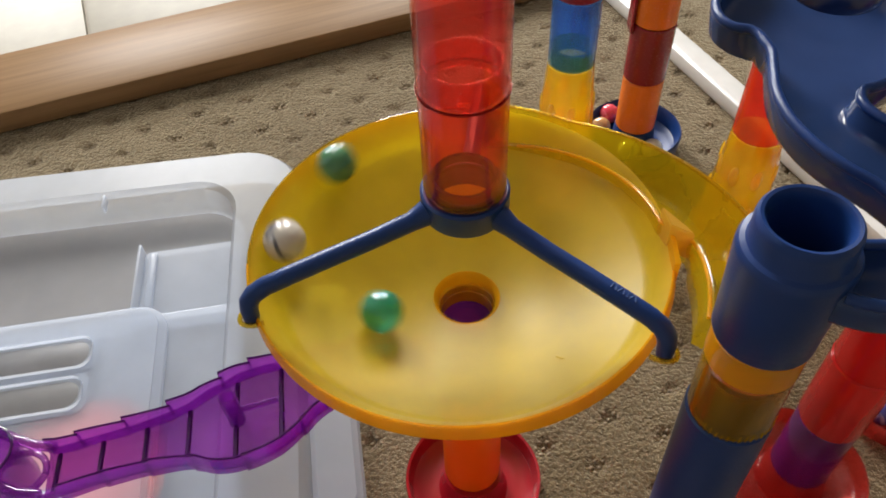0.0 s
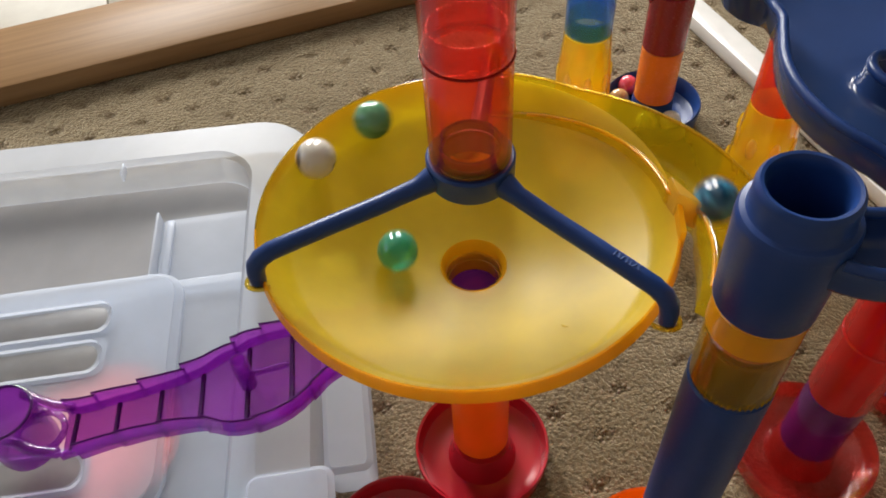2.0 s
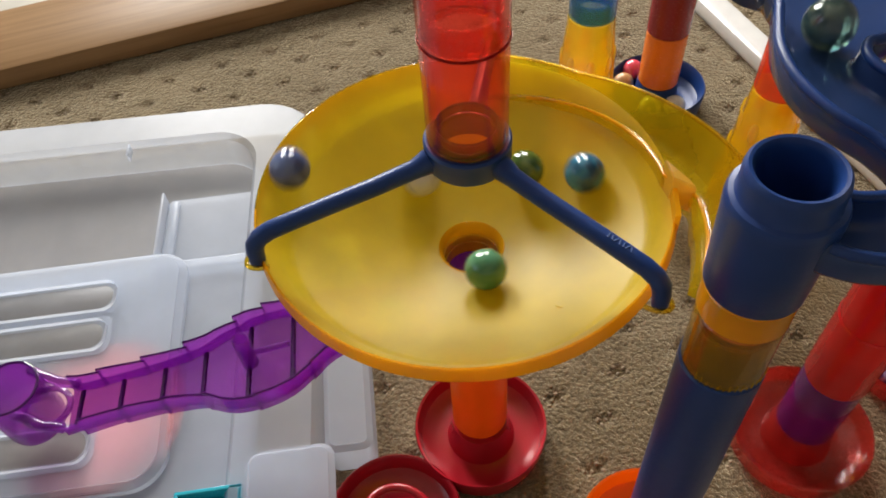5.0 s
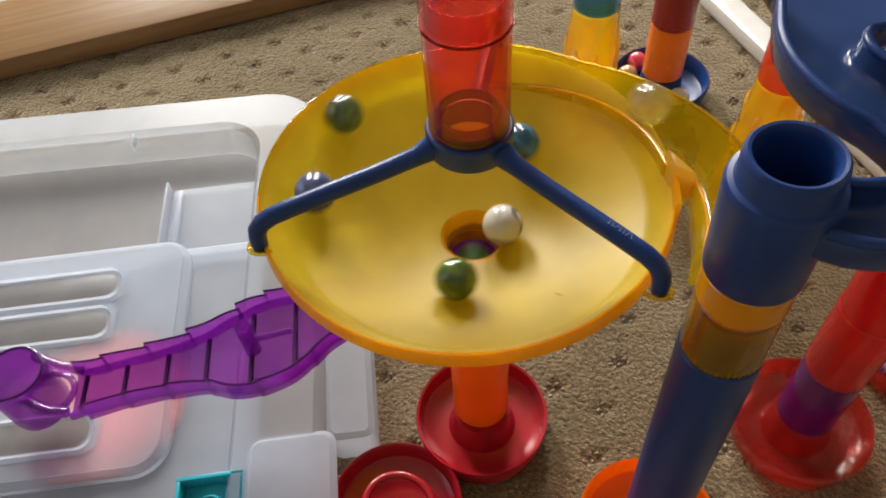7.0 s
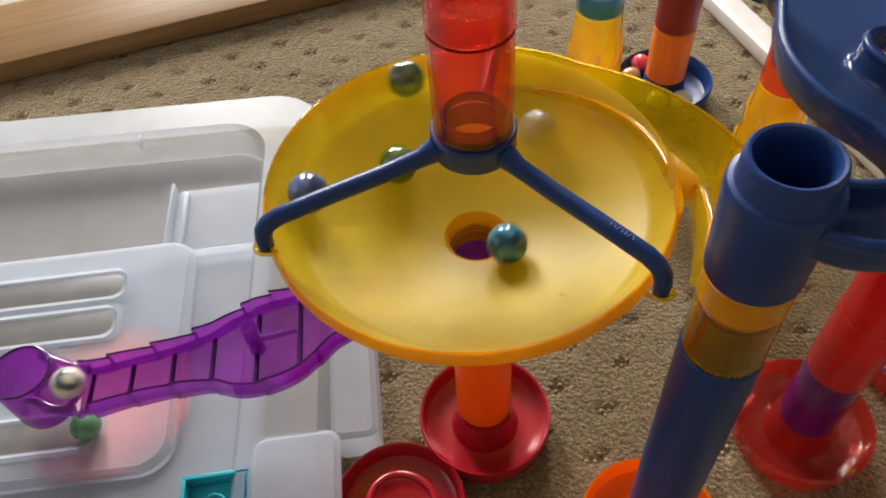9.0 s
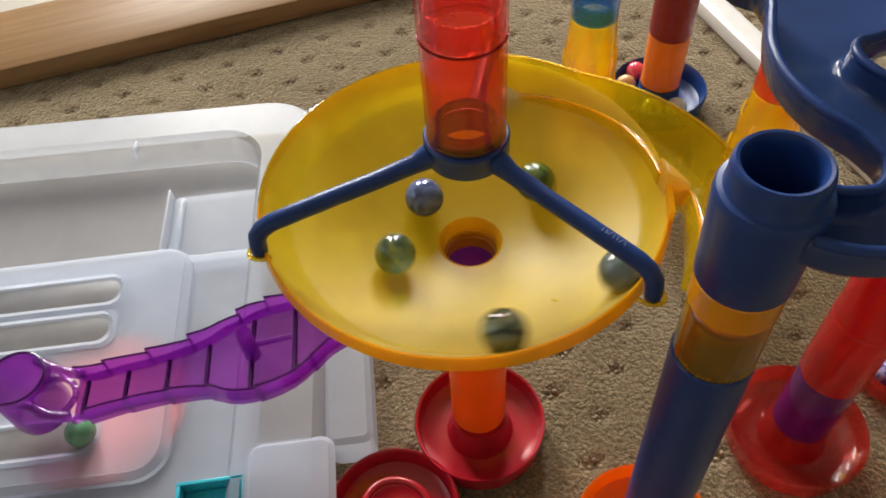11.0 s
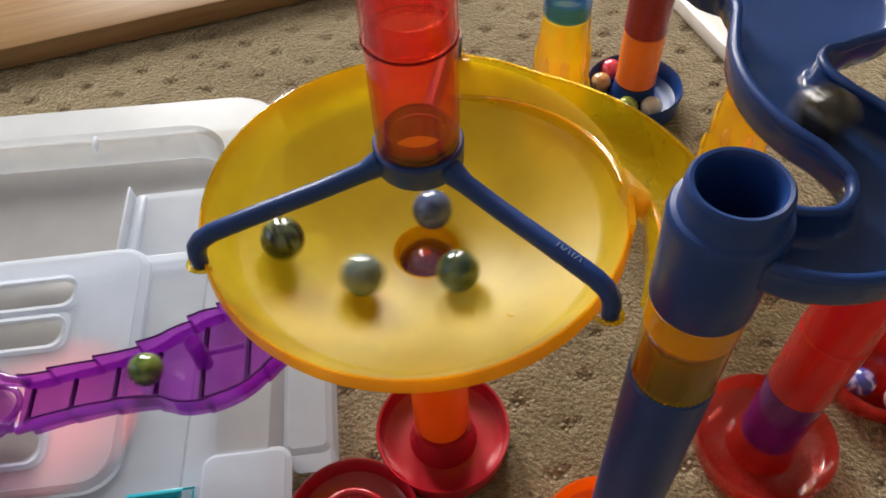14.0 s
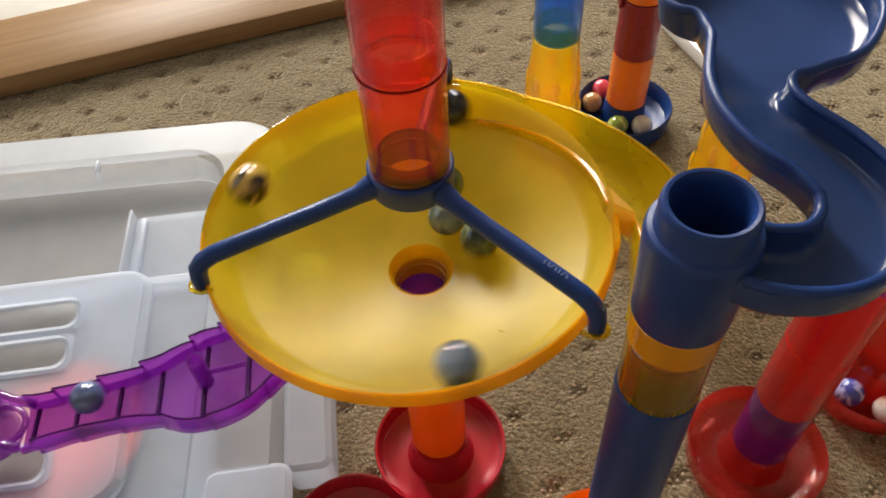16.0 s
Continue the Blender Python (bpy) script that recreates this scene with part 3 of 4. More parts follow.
TRAY_Z = 0.262
tray_keys = [(0.140, 0.274, TRAY_Z, 0.006, 0.004), (0.1415, 0.268, TRAY_Z, 0.021, 0.007), (0.143, 0.256, TRAY_Z, 0.0315, 0.009), (0.143, 0.240, TRAY_Z, 0.0335, 0.0095), (0.1405, 0.226, TRAY_Z, 0.0275, 0.009), (0.1345, 0.2155, TRAY_Z, 0.0180, 0.0085), (0.1285, 0.207, TRAY_Z, 0.0120, 0.008), (0.1255, 0.198, TRAY_Z, 0.0105, 0.008),
             (0.126, 0.188, TRAY_Z, 0.0105, 0.008), (0.1305, 0.1775, TRAY_Z, 0.0112, 0.008), (0.139, 0.1675, TRAY_Z - 0.001, 0.0112, 0.008), (0.1445, 0.155, TRAY_Z - 0.002, 0.0108, 0.008), (0.1415, 0.1425, TRAY_Z - 0.003, 0.0100, 0.008), (0.131, 0.1335, TRAY_Z - 0.003, 0.0090, 0.008), (0.118, 0.1325, TRAY_Z - 0.003, 0.0085, 0.008), (0.108, 0.1365, TRAY_Z - 0.003, 0.0080, 0.008)]
tray = base("tray", 0, 0)
tagged(tray, "glossy dark blue S-shaped marble tray with a round bowl end", "marble run tray")
tray_path = smooth_path(tray_keys, 6)
tray_floor = lambda u: 1.0 - 0.02 * u * u - 0.45 * u ** 14 if abs(u) < 0.99 else 0.0
part("trough", channel(tray_path, 0.0075, 0.0026, tray_floor), M_TRAY, tray, "glossy blue trough widening to a round bowl end")


def tray_lip(side):
    """Rounded bead on the tray's upper edge."""
    pts = []
    for i in range(4, len(tray_path) - 2):
        q, a, b = tray_path[i], tray_path[i - 1], tray_path[i + 1]
        d = Vector((b[0] - a[0], b[1] - a[1], 0)).normalized()
        o = side * (q[3] + 0.0013)
        pts.append((q[0] + d.y * o, q[1] - d.x * o, q[2] + 0.0002))
    return rod(pts, 0.0016, 10)


for sg in (-1, 1):
    part("lip", tray_lip(sg), M_BLUE, tray, "rounded blue lip")

feed = base("feed_tube", 0.137, 0.231)
tagged(feed, "clear pale feed tube above the blue tray bowl", "marble run tube")
part("tube", lathe(tube_profile(0.0125, 0.0014, 0.279, 0.52)), M_FROST, feed)
part("ring", lathe([(0.0100, 0.2765), (0.0135, 0.2765), (0.0142, 0.2775), (0.0142, 0.2830), (0.0132, 0.2845), (0.0105, 0.2845)], 40), M_NAVY, feed)

# ---------------------------------------------------------------- further towers


def dish_bm(r=0.0365, h=0.0175, hub=0.0155):
    return lathe([(0, 0.002), (r * 0.65, 0.002), (r * 0.8, 0.0), (r * 0.96, 0.004), (r, h), (r - 0.0008, h + 0.0012), (r - 0.002, h), (r - 0.004, 0.008),
                  (r - 0.009, 0.005), (hub + 0.003, 0.0055), (0, 0.0058)], 56)


def hub_bm(top=0.0235):
    return lathe([(0.0112, 0.006), (0.0180, 0.006), (0.0162, 0.010), (0.0152, top - 0.001), (0.0146, top), (0.0118, top)], 40)


def stack(name, x, y, label, pieces, rx=0.0, ry=0.0):
    e = base(name, x, y)
    e.matrix_world = pose(x, y, 0, rx, ry, 0)
    tagged(e, label, "marble run")
    last = None
    for nm, bm_, mat, lab in pieces:
        last = part(nm, bm_, mat, last if nm == "hub" else e, lab)
    return e


stack("red_tower", 0.1935, 0.1965, "tower of red and purple clear plastic tubes in a red dish", [
    ("dish", dish_bm(), M_DISHCLEAR, "see-through red round dish"), ("hub", hub_bm(), M_DISHCLEAR, "raised red hub"),
    ("tube", lathe(tube_profile(0.0145, 0.0016, 0.0240, 0.072)), M_PURPLEDENSE, "purple see-through tube"),
    ("tube", lathe(tube_profile(0.0150, 0.0016, 0.0725, 0.120)), M_REDDENSE, "red see-through tube"),
    ("tube", lathe(tube_profile(0.0146, 0.0016, 0.1205, 0.172)), M_REDDENSE, "red see-through tube"),
    ("tube", lathe(tube_profile(0.0146, 0.0016, 0.1725, 0.250)), M_PURPLE, "purple see-through tube")])
stack("far_red_tower", 0.272, 0.243, "clear red plastic dish with a red tube holding marbles", [
    ("dish", dish_bm(), M_DISHCLEAR, "see-through red round dish"), ("hub", hub_bm(), M_DISHCLEAR, "raised red hub"),
    ("tube", lathe(tube_profile(0.0145, 0.0016, 0.0240, 0.090)), M_REDCLEAR, "red see-through tube")])
stack("orange_tower", 0.163, 0.479, "tower of orange and dark red tubes in a blue dish", [
    ("dish", dish_bm(0.0362, 0.019), M_BLUE, "glossy dark blue round dish"), ("hub", hub_bm(), M_BLUE, "raised blue hub"),
    ("tube", lathe(tube_profile(0.0148, 0.0016, 0.0240, 0.068)), M_ORANGE, "orange tube"),
    ("tube", lathe(tube_profile(0.0152, 0.0016, 0.0685, 0.113)), M_DKRED, "dark red tube"),
    ("tube", lathe(tube_profile(0.0148, 0.0016, 0.1135, 0.160)), M_ORANGE, "orange tube"),
    ("strip", box(-0.0172, -0.0150, -0.006, 0.006, 0.107, 0.160, 0.0006), M_DKRED, "dark red clip strip")])


def flute(z0, z1, r0, r1, n=72, lobes=8, amp=0.0016):
    """A fluted flaring foot, wider below."""
    loops = []
    for i in range(15):
        s = i / 14
        z = z0 + (z1 - z0) * s
        r = r0 + (r1 - r0) * s ** 0.85
        w = amp * math.sin(math.pi * min(s * 1.15, 1)) * (0.6 + 0.4 * math.sin(s * 9))
        loops.append([((r + w * math.cos(lobes * 2 * math.pi * j / n)) * math.cos(2 * math.pi * j / n), (r + w * math.cos(lobes * 2 * math.pi * j / n)) * math.sin(2 * math.pi * j / n), z) for j in range(n)])
    return loft(loops, True, False)


def dimple(a, z, r):
    bm_ = bmesh.new()
    bmesh.ops.create_uvsphere(bm_, u_segments=10, v_segments=8, radius=1.0, matrix=Matrix.LocRotScale((r * math.cos(a), r * math.sin(a), z), Euler((0, 0, a)), (0.0013, 0.0032, 0.0080)))
    return bm_


for nm, x, y, top, lab in (("yellow_tower", 0.1000, 0.437, 0, "tower with a fluted yellow foot and clear blue tube"),
                           ("amber_tower", 0.2025, 0.3680, 1, "tower with a fluted yellow foot and clear red tube")):
    ft = 0.104 if top else 0.112
    pieces = [("foot", flute(0.0, ft, 0.0250, 0.0152), M_YFOOT, "fluted see-through yellow foot")]
    for i in range(8):
        for z, k in ((0.024, 1.05), (0.052, 0.98), (0.080, 0.90)):
            pieces.append(("knob", dimple(2 * math.pi * i / 8, z, (0.0245 - 0.085 * z)), M_KNOB_HIGHLIGHT, ""))
    if top == 0:
        pieces += [("band", lathe(tube_profile(0.0135, 0.0012, 0.1125, 0.125)), M_GREENCLEAR, "green see-through band"),
                   ("tube", lathe(tube_profile(0.0152, 0.0014, 0.1125, 0.160)), M_BLUECLEAR, "blue see-through tube"),
                   ("tube", lathe(tube_profile(0.0150, 0.0016, 0.1605, 0.205)), M_DKRED, "red tube")]
    else:
        pieces += [("tube", lathe(tube_profile(0.0152, 0.0016, ft + 0.0005, 0.160)), M_REDMID, "red see-through tube"),
                   ("tube", lathe(tube_profile(0.0152, 0.0016, 0.1605, 0.205)), M_REDMID, "red see-through tube")]
    stack(nm, x, y, lab, pieces)

# loose red dish with a curled wire track
loose = base("loose_dish", -0.022, 0.149)
tagged(loose, "glossy red plastic dish with a curled rail on the carpet", "marble run dish")
part("dish", dish_bm(0.0345, 0.0165, 0.001), M_RED, loose)
part("rail", rod([(0.019 * math.cos(t) * (1 - 0.05 * t), 0.017 * math.sin(t), 0.013 + 0.0012 * t) for t in np.linspace(-0.5, 3.6, 26)], 0.0021, 10), M_RED, loose, "curled red rail")
part("rail", rod([(0.010 * math.cos(t), -0.008 + 0.010 * math.sin(t), 0.012) for t in np.linspace(0.2, 3.4, 18)], 0.0018, 10), M_RED, loose, "curled red rail")

# ---------------------------------------------------------------- purple track
track = base("purple_track", 0, 0)
tagged(track, "purple see-through stepped marble track leading to a round cup", "marble run track")
TRACK = [(0.012, 0.2120, 0.121, 0.0105), (-0.02, 0.2130, 0.114, 0.0106), (-0.038, 0.2125, 0.1092, 0.0112), (-0.052, 0.2092, 0.1067, 0.0138), (-0.064, 0.2042, 0.1042, 0.0182), (-0.075, 0.1995, 0.102, 0.0212), (-0.088, 0.1968, 0.0988, 0.0213), (-0.099, 0.1962, 0.0957, 0.0180), (-0.110, 0.1947, 0.0925, 0.0135), (-0.131, 0.1922, 0.087, 0.0108), (-0.153, 0.1888, 0.083, 0.0102), (-0.170, 0.1850, 0.0808, 0.0104), (-0.178, 0.1835, 0.0800, 0.0112)]
tpath = smooth_path(TRACK, 5)
part("trough", channel([(q[0], q[1], q[2] - 0.0045, q[3]) for q in tpath], 0.0040, 0.0012, lambda u: 1.0), M_PURPLE, track)
for sg in (-1, 1):
    part("cup_arm", rod([(-0.176, 0.184 + sg * 0.0118, 0.0765), (-0.186, 0.1850 + sg * 0.0120, 0.0770), (-0.195, 0.1885 + sg * 0.0115, 0.0775), (-0.203, 0.1910 + sg * 0.0125, 0.0780)], 0.0026, 10), M_PEG, track)
# stepped side plates and cross ribs
TX = [-q[0] for q in tpath]


def on_track(x):
    """Place (x, y, z, half width) of the track at x, and its sideways direction."""
    y, z, w = (float(np.interp(-x, TX, [q[k] for q in tpath])) for k in (1, 2, 3))
    ya, yb = (float(np.interp(-x + e, TX, [q[1] for q in tpath])) for e in (-0.003, 0.003))
    d = Vector((-0.006, yb - ya, 0)).normalized()
    return (x, y, z, w), Vector((d.y, -d.x, 0))


RIBS = [-0.1735, -0.1530, -0.1315, -0.1100, -0.0865, -0.0655, -0.0445, -0.0250, -0.0035]
for side, off in ((1, -0.008), (-1, 0.005)):
    ends = [max(x + off, -0.178) for x in RIBS]
    for xb, xa in zip(ends, ends[1:]):
        zm = on_track((xa + xb) / 2)[0][2]
        bm = bmesh.new()
        rings, crest = [], []
        for k in range(7):
            f = k / 6
            q, sd = on_track(xa + (xb - 0.0012 - xa) * f)
            o = q[3] + 0.0007 + 0.0008 * f
            zt_ = zm + 0.45 * (q[2] - zm) + 0.0020
            zb = q[2] - 0.0112
            crest.append((q[0] + sd.x * side * (o + 0.0008), q[1] + sd.y * side * (o + 0.0008), zt_))
            rings.append([bm.verts.new((q[0] + sd.x * side * e, q[1] + sd.y * side * e, z)) for e, z in ((o, zb), (o + 0.0016, zb), (o + 0.0016, zt_ - 0.0004), (o + 0.0008, zt_), (o, zt_ - 0.0004))])
        for A, B in zip(rings, rings[1:]):
            for k in range(5):
                bm.faces.new((A[k], A[(k + 1) % 5], B[(k + 1) % 5], B[k]))
        bm.faces.new(rings[0][::-1])
        bm.faces.new(rings[-1])
        plate = part("side_plate", bm, M_PURPLE, track, smooth=False)
        part("edge", rod(crest, 0.00055, 6), M_RIB, plate, "darker upper edge")
for x in RIBS[:-1]:
    q, _ = on_track(x)
    sd = Vector((-0.12, 1.0, 0.0)).normalized()
    w = q[3] * 0.95
    part("rib", rod([(q[0] + sd.x * w * k, q[1] + sd.y * w * k, q[2] - 0.0084) for k in (-1, 0, 1)], 0.0013, 6), M_RIB, track)
part("peg", lathe(tube_profile(0.0040, 0.0012, 0.0905, 0.1125), 24), M_PEG, track, "hollow purple peg").matrix_basis = pose(-0.0860, 0.1975, 0.0)
part("peg_bar", rod([(-0.083, 0.1978, 0.1000), (-0.066, 0.2015, 0.1015)], 0.0015, 8), M_PEG, track)
part("cup", lathe([(0.0118, 0.0492), (0.0142, 0.0492), (0.0150, 0.0530), (0.0152, 0.0825), (0.0146, 0.0837), (0.0137, 0.0825), (0.0132, 0.056)], 44), M_PEG, track, "round purple cup").matrix_basis = pose(-0.2070, 0.1900, 0.0)
part("cup_lip", rod([(-0.2070 + 0.0146 * math.cos(t), 0.1900 + 0.0146 * math.sin(t), 0.0838) for t in np.linspace(0, 2 * math.pi, 40)], 0.0007, 8), M_RIB, track, "darker lip of the cup")
part("hoop", rod([(-0.1875 + 0.0110 * math.cos(t), 0.1830 + 0.0105 * math.sin(t), 0.0765) for t in np.linspace(0, 2 * math.pi, 26)], 0.0016, 8), M_PEG, track, "purple drop hoop")

# ---------------------------------------------------------------- storage lid
LA = 7.5
lid = base("storage_lid", -0.122, 0.430, 0, LA)
tagged(lid, "milky translucent white plastic storage box lid lying on the carpet", "storage lid")
# local axes: x runs along the back edge, y back to front is negative; outer corner at the origin
LW, LH = 0.46, 0.40
f3 = lambda pts, z, cx, cy: [(x + cx, y + cy, z) for x, y in pts]


def ring_frame(w, h, r, bw, z0, z1, cx, cy, bh=None):
    bh = bw if bh is None else bh
    o = rounded_rect(w, h, r, 8)
    o2 = rounded_rect(w - 0.006, h - 0.006, r - 0.003, 8)
    i1 = rounded_rect(w - 2 * bw + 0.006, h - 2 * bh + 0.006, r * 0.7, 8)
    i2 = rounded_rect(w - 2 * bw, h - 2 * bh, r * 0.66, 8)
    return loft([f3(o, z0, cx, cy), f3(o, z1 - 0.004, cx, cy), f3(o2, z1, cx, cy), f3(i1, z1, cx, cy), f3(i2, z1 - 0.004, cx, cy), f3(i2, z0 + 0.004, cx, cy)], False, False)


CXL, CYL = -LW / 2 + 0.033, -LH / 2 + 0.025
part("rim", ring_frame(LW, LH, 0.045, 0.047, 0.003, 0.036, CXL, CYL, 0.032), M_MILKY, lid, "rounded raised rim").matrix_basis = pose(0, 0, 0, 0, 0, -1.5)
part("plate", slab(LW - 0.088, LH - 0.060, 0.030, 0.004, 0.0070, 0.001, CXL, CYL), M_PLATE, lid).matrix_basis = pose(0, 0, 0, 0, 0, -1.5)
part("shelf", slab(0.37, 0.24, 0.004, 0.0072, 0.0245, 0.003, -0.197, -0.2270, 8), M_MILKY, lid, "mid-level shelf")
part("panel", slab(0.35, 0.158, 0.020, 0.0246, 0.0325, 0.004, -0.229, -0.184, 8), M_MILKY, lid, "raised inner panel")
for yy, xe in ((-0.1375, -0.094), (-0.1655, -0.096), (-0.2355, -0.094)):
    part("slot", ring_frame(0.22, 0.0235, 0.0112, 0.0010, 0.0315, 0.0329, xe - 0.11, yy), M_MILKY, lid, "long rounded slot rim")
    # Dark sheet on the flat panel; the recess's shade is in its colour.
    part("slot_shade", slab(0.2175, 0.0212, 0.0094, 0.0325, 0.0328, 0.0001, xe - 0.11, yy), M_SLOT_SHADE, lid, "flat dark sheet with the slot recess's shade in its colour")
part("step", slab(0.066, 0.066, 0.004, 0.0072, 0.0150, 0.002, -0.046, -0.077), M_MILKY, lid, "moulded corner step")
part("step_edge", box(-0.0815, -0.0795, -0.110, -0.043, 0.0072, 0.0215, 0.0006), M_MILKY, lid)
part("step_edge", box(-0.0740, -0.0690, -0.110, -0.050, 0.0150, 0.0190, 0.0012), M_MILKY, lid)
part("latch", slab(0.026, 0.150, 0.006, 0.002, 0.028, 0.003, 0.042, -0.181), M_MILKY, lid, "wide latch flange")
part("latch", slab(0.046, 0.120, 0.008, 0.0340, 0.0378, 0.003, 0.0125, -0.314), M_MILKY, lid, "front latch flange")
part("notch", box(-0.1050, -0.1032, -0.0170, -0.0050, 0.0300, 0.0368, 0.0005), M_MILKY, lid)
# Added sheet in place of an unidentified red thing under the lid.
card = base("coral_stand_in", -0.189, 0.2025, 0.0, 7)
tagged(card, "coral pink stand-in for something red under the milky lid panel", "card")
part("sheet", slab(0.098, 0.092, 0.030, 0.0112, 0.0118, 0.0002), M_CORAL, card)
card.location.z = 0.0180

block = base("toy_block", -0.1128, 0.1415, 0.0250, 8)
tagged(block, "turquoise toy brick lying open side up on the lid", "toy brick")
bw_, bh_ = 0.034, 0.034
for nm, b in (("wall", (-bw_ / 2, bw_ / 2, bh_ / 2 - 0.002, bh_ / 2, 0, 0.011)), ("wall", (-bw_ / 2, bw_ / 2, -bh_ / 2, -bh_ / 2 + 0.002, 0, 0.011)),
              ("wall", (-bw_ / 2, -bw_ / 2 + 0.002, -bh_ / 2 + 0.002, bh_ / 2 - 0.002, 0, 0.011)), ("wall", (bw_ / 2 - 0.002, bw_ / 2, -bh_ / 2 + 0.002, bh_ / 2 - 0.002, 0, 0.011)),
              ("base", (-bw_ / 2 + 0.002, bw_ / 2 - 0.002, -bh_ / 2 + 0.002, bh_ / 2 - 0.002, 0, 0.002))):
    part(nm, box(*b, 0.0003), M_TEALPLASTIC, block)
part("post", lathe(tube_profile(0.0065, 0.0015, 0.002, 0.0105), 28), M_TEALPLASTIC, block)

# ---------------------------------------------------------------- carpet motifs
rng = random.Random(4)
unit = bmesh.new()
bmesh.ops.create_icosphere(unit, subdivisions=1, radius=1.0)
UV = [tuple(v.co) for v in unit.verts]
UF = [tuple(v.index for v in f.verts) for f in unit.faces]
unit.free()


def clumps(name, spots, mat, label):
    """Many small lumps (x, y, z, turn, sx, sy, sz) joined in one mesh."""
    verts, faces = [], []
    for x, y, z, a, sx, sy, sz in spots:
        o, ca, sa = len(verts), math.cos(a), math.sin(a)
        verts += [(x + ca * vx * sx - sa * vy * sy, y + sa * vx * sx + ca * vy * sy, z + vz * sz) for vx, vy, vz in UV]
        faces += [tuple(i + o for i in f) for f in UF]
    me = bpy.data.meshes.new(name)
    me.from_pydata(verts, [], faces)
    me.materials.append(mat)
    me.shade_smooth()
    return tagged(new(name, me), label, "carpet", kind="stuff")


tufts = []
for i in range(-22, 30):
    for j in range(-8, 34):
        u, v = (i + (0.5 if j % 2 else 0)) * MOTIF_U, j * MOTIF_V
        x, y = -0.1 + u * math.cos(ANG) - v * math.sin(ANG), 0.05 + u * math.sin(ANG) + v * math.cos(ANG)
        if not (-0.6 < x < 0.65 and 0.02 < y < 0.9):
            continue
        for k in range(7):
            a, rr_ = 2 * math.pi * k / 6, 0.0 if k == 6 else 0.0042
            tufts.append((x + rr_ * 1.25 * math.cos(a) + rng.uniform(-.0006, .0006), y + rr_ * math.sin(a) + rng.uniform(-.0006, .0006), -0.0028 + 0.0012 * (k < 6), rng.uniform(0, 3), 0.0016, 0.0012, 0.0011))
clumps("carpet_motifs", tufts, M_TUFT, "small pale flower tufts woven into the carpet")

# ---------------------------------------------------------------- marbles
MR = 0.008


def marble(name, mat, label):
    bm_ = bmesh.new()
    bmesh.ops.create_uvsphere(bm_, u_segments=32, v_segments=20, radius=MR)
    return tagged(part(name, bm_, mat, None, "", True, 180), label, "marble", "glass marbles")


LOOKS = {
    "teal": (marble_glass("teal_glass", (0.10, 0.62, 0.50), (0.03, 0.45, 0.36), 90, 0.75), "clear teal glass marble rolling in the funnel"),
    "green": (marble_glass("green_glass", (0.06, 0.20, 0.09), (0.11, 0.28, 0.15), 50), "opaque sea-green glass marble"),
    "olive": (marble_glass("olive_glass", (0.045, 0.09, 0.015), (0.13, 0.18, 0.035), 70), "mottled olive green glass marble"),
    "white": (marble_glass("white_glass", (0.09, 0.095, 0.12), (0.64, 0.60, 0.53), 45, 0, 0.39, 0.44), "white glass marble with a dark patch"),
    "blue": (marble_glass("blue_glass", (0.015, 0.07, 0.13), (0.05, 0.22, 0.33), 70), "dark petrol blue glass marble"),
    "navy": (marble_glass("navy_glass", (0.05, 0.07, 0.16), (0.11, 0.15, 0.30), 60), "slate blue glass marble rolling in the funnel"),
    "streak": (marble_glass("streak_glass", (0.05, 0.12, 0.12), (0.26, 0.36, 0.22), 80, 0.78), "dark clear glass marble with a blue streak"),
    "stripe": (marble_glass("stripe_glass", (0.02, 0.03, 0.02), (0.16, 0.19, 0.10), 110), "dark olive striped glass marble"),
    "grey": (marble_glass("grey_glass", (0.09, 0.12, 0.11), (0.20, 0.24, 0.20), 60), "cloudy grey-green glass marble rolling in the funnel"),
    "clear": (marble_glass("clear_glass", (0.95, 0.93, 0.88), (0.85, 0.62, 0.32), 120, 0.95, 0.6, 0.75), "clear glass marble with an amber thread"),
    "black": (marble_glass("black_glass", (0.006, 0.006, 0.007), (0.03, 0.022, 0.012), 60), "shiny black glass marble rolling in the funnel"),
    "steel": (marble_glass("steel_glass", (0.07, 0.12, 0.19), (0.22, 0.30, 0.38), 50), "steel blue glass marble rolling in the funnel"),
    "gold": (marble_glass("gold_glass", (0.02, 0.014, 0.006), (0.55, 0.36, 0.08), 90), "black and gold swirled glass marble"),
    "wood": (marble_glass("tan_glass", (0.42, 0.22, 0.08), (0.55, 0.32, 0.14), 60), "tan glass marble resting in a dish"),
    "pink": (marble_glass("pink_glass", (0.62, 0.05, 0.09), (0.75, 0.12, 0.16), 60), "pink-red glass marble resting in a dish"),
    "pearl": (marble_glass("pearl_glass", (0.62, 0.62, 0.58), (0.80, 0.80, 0.76), 60), "pearl white glass marble resting in a dish"),
    "lime": (marble_glass("lime_glass", (0.20, 0.28, 0.03), (0.45, 0.50, 0.12), 80), "yellow-green glass marble resting in a dish"),
    "violet": (marble_glass("violet_glass", (0.06, 0.06, 0.30), (0.40, 0.36, 0.60), 70), "violet swirled glass marble resting in a dish"),
}
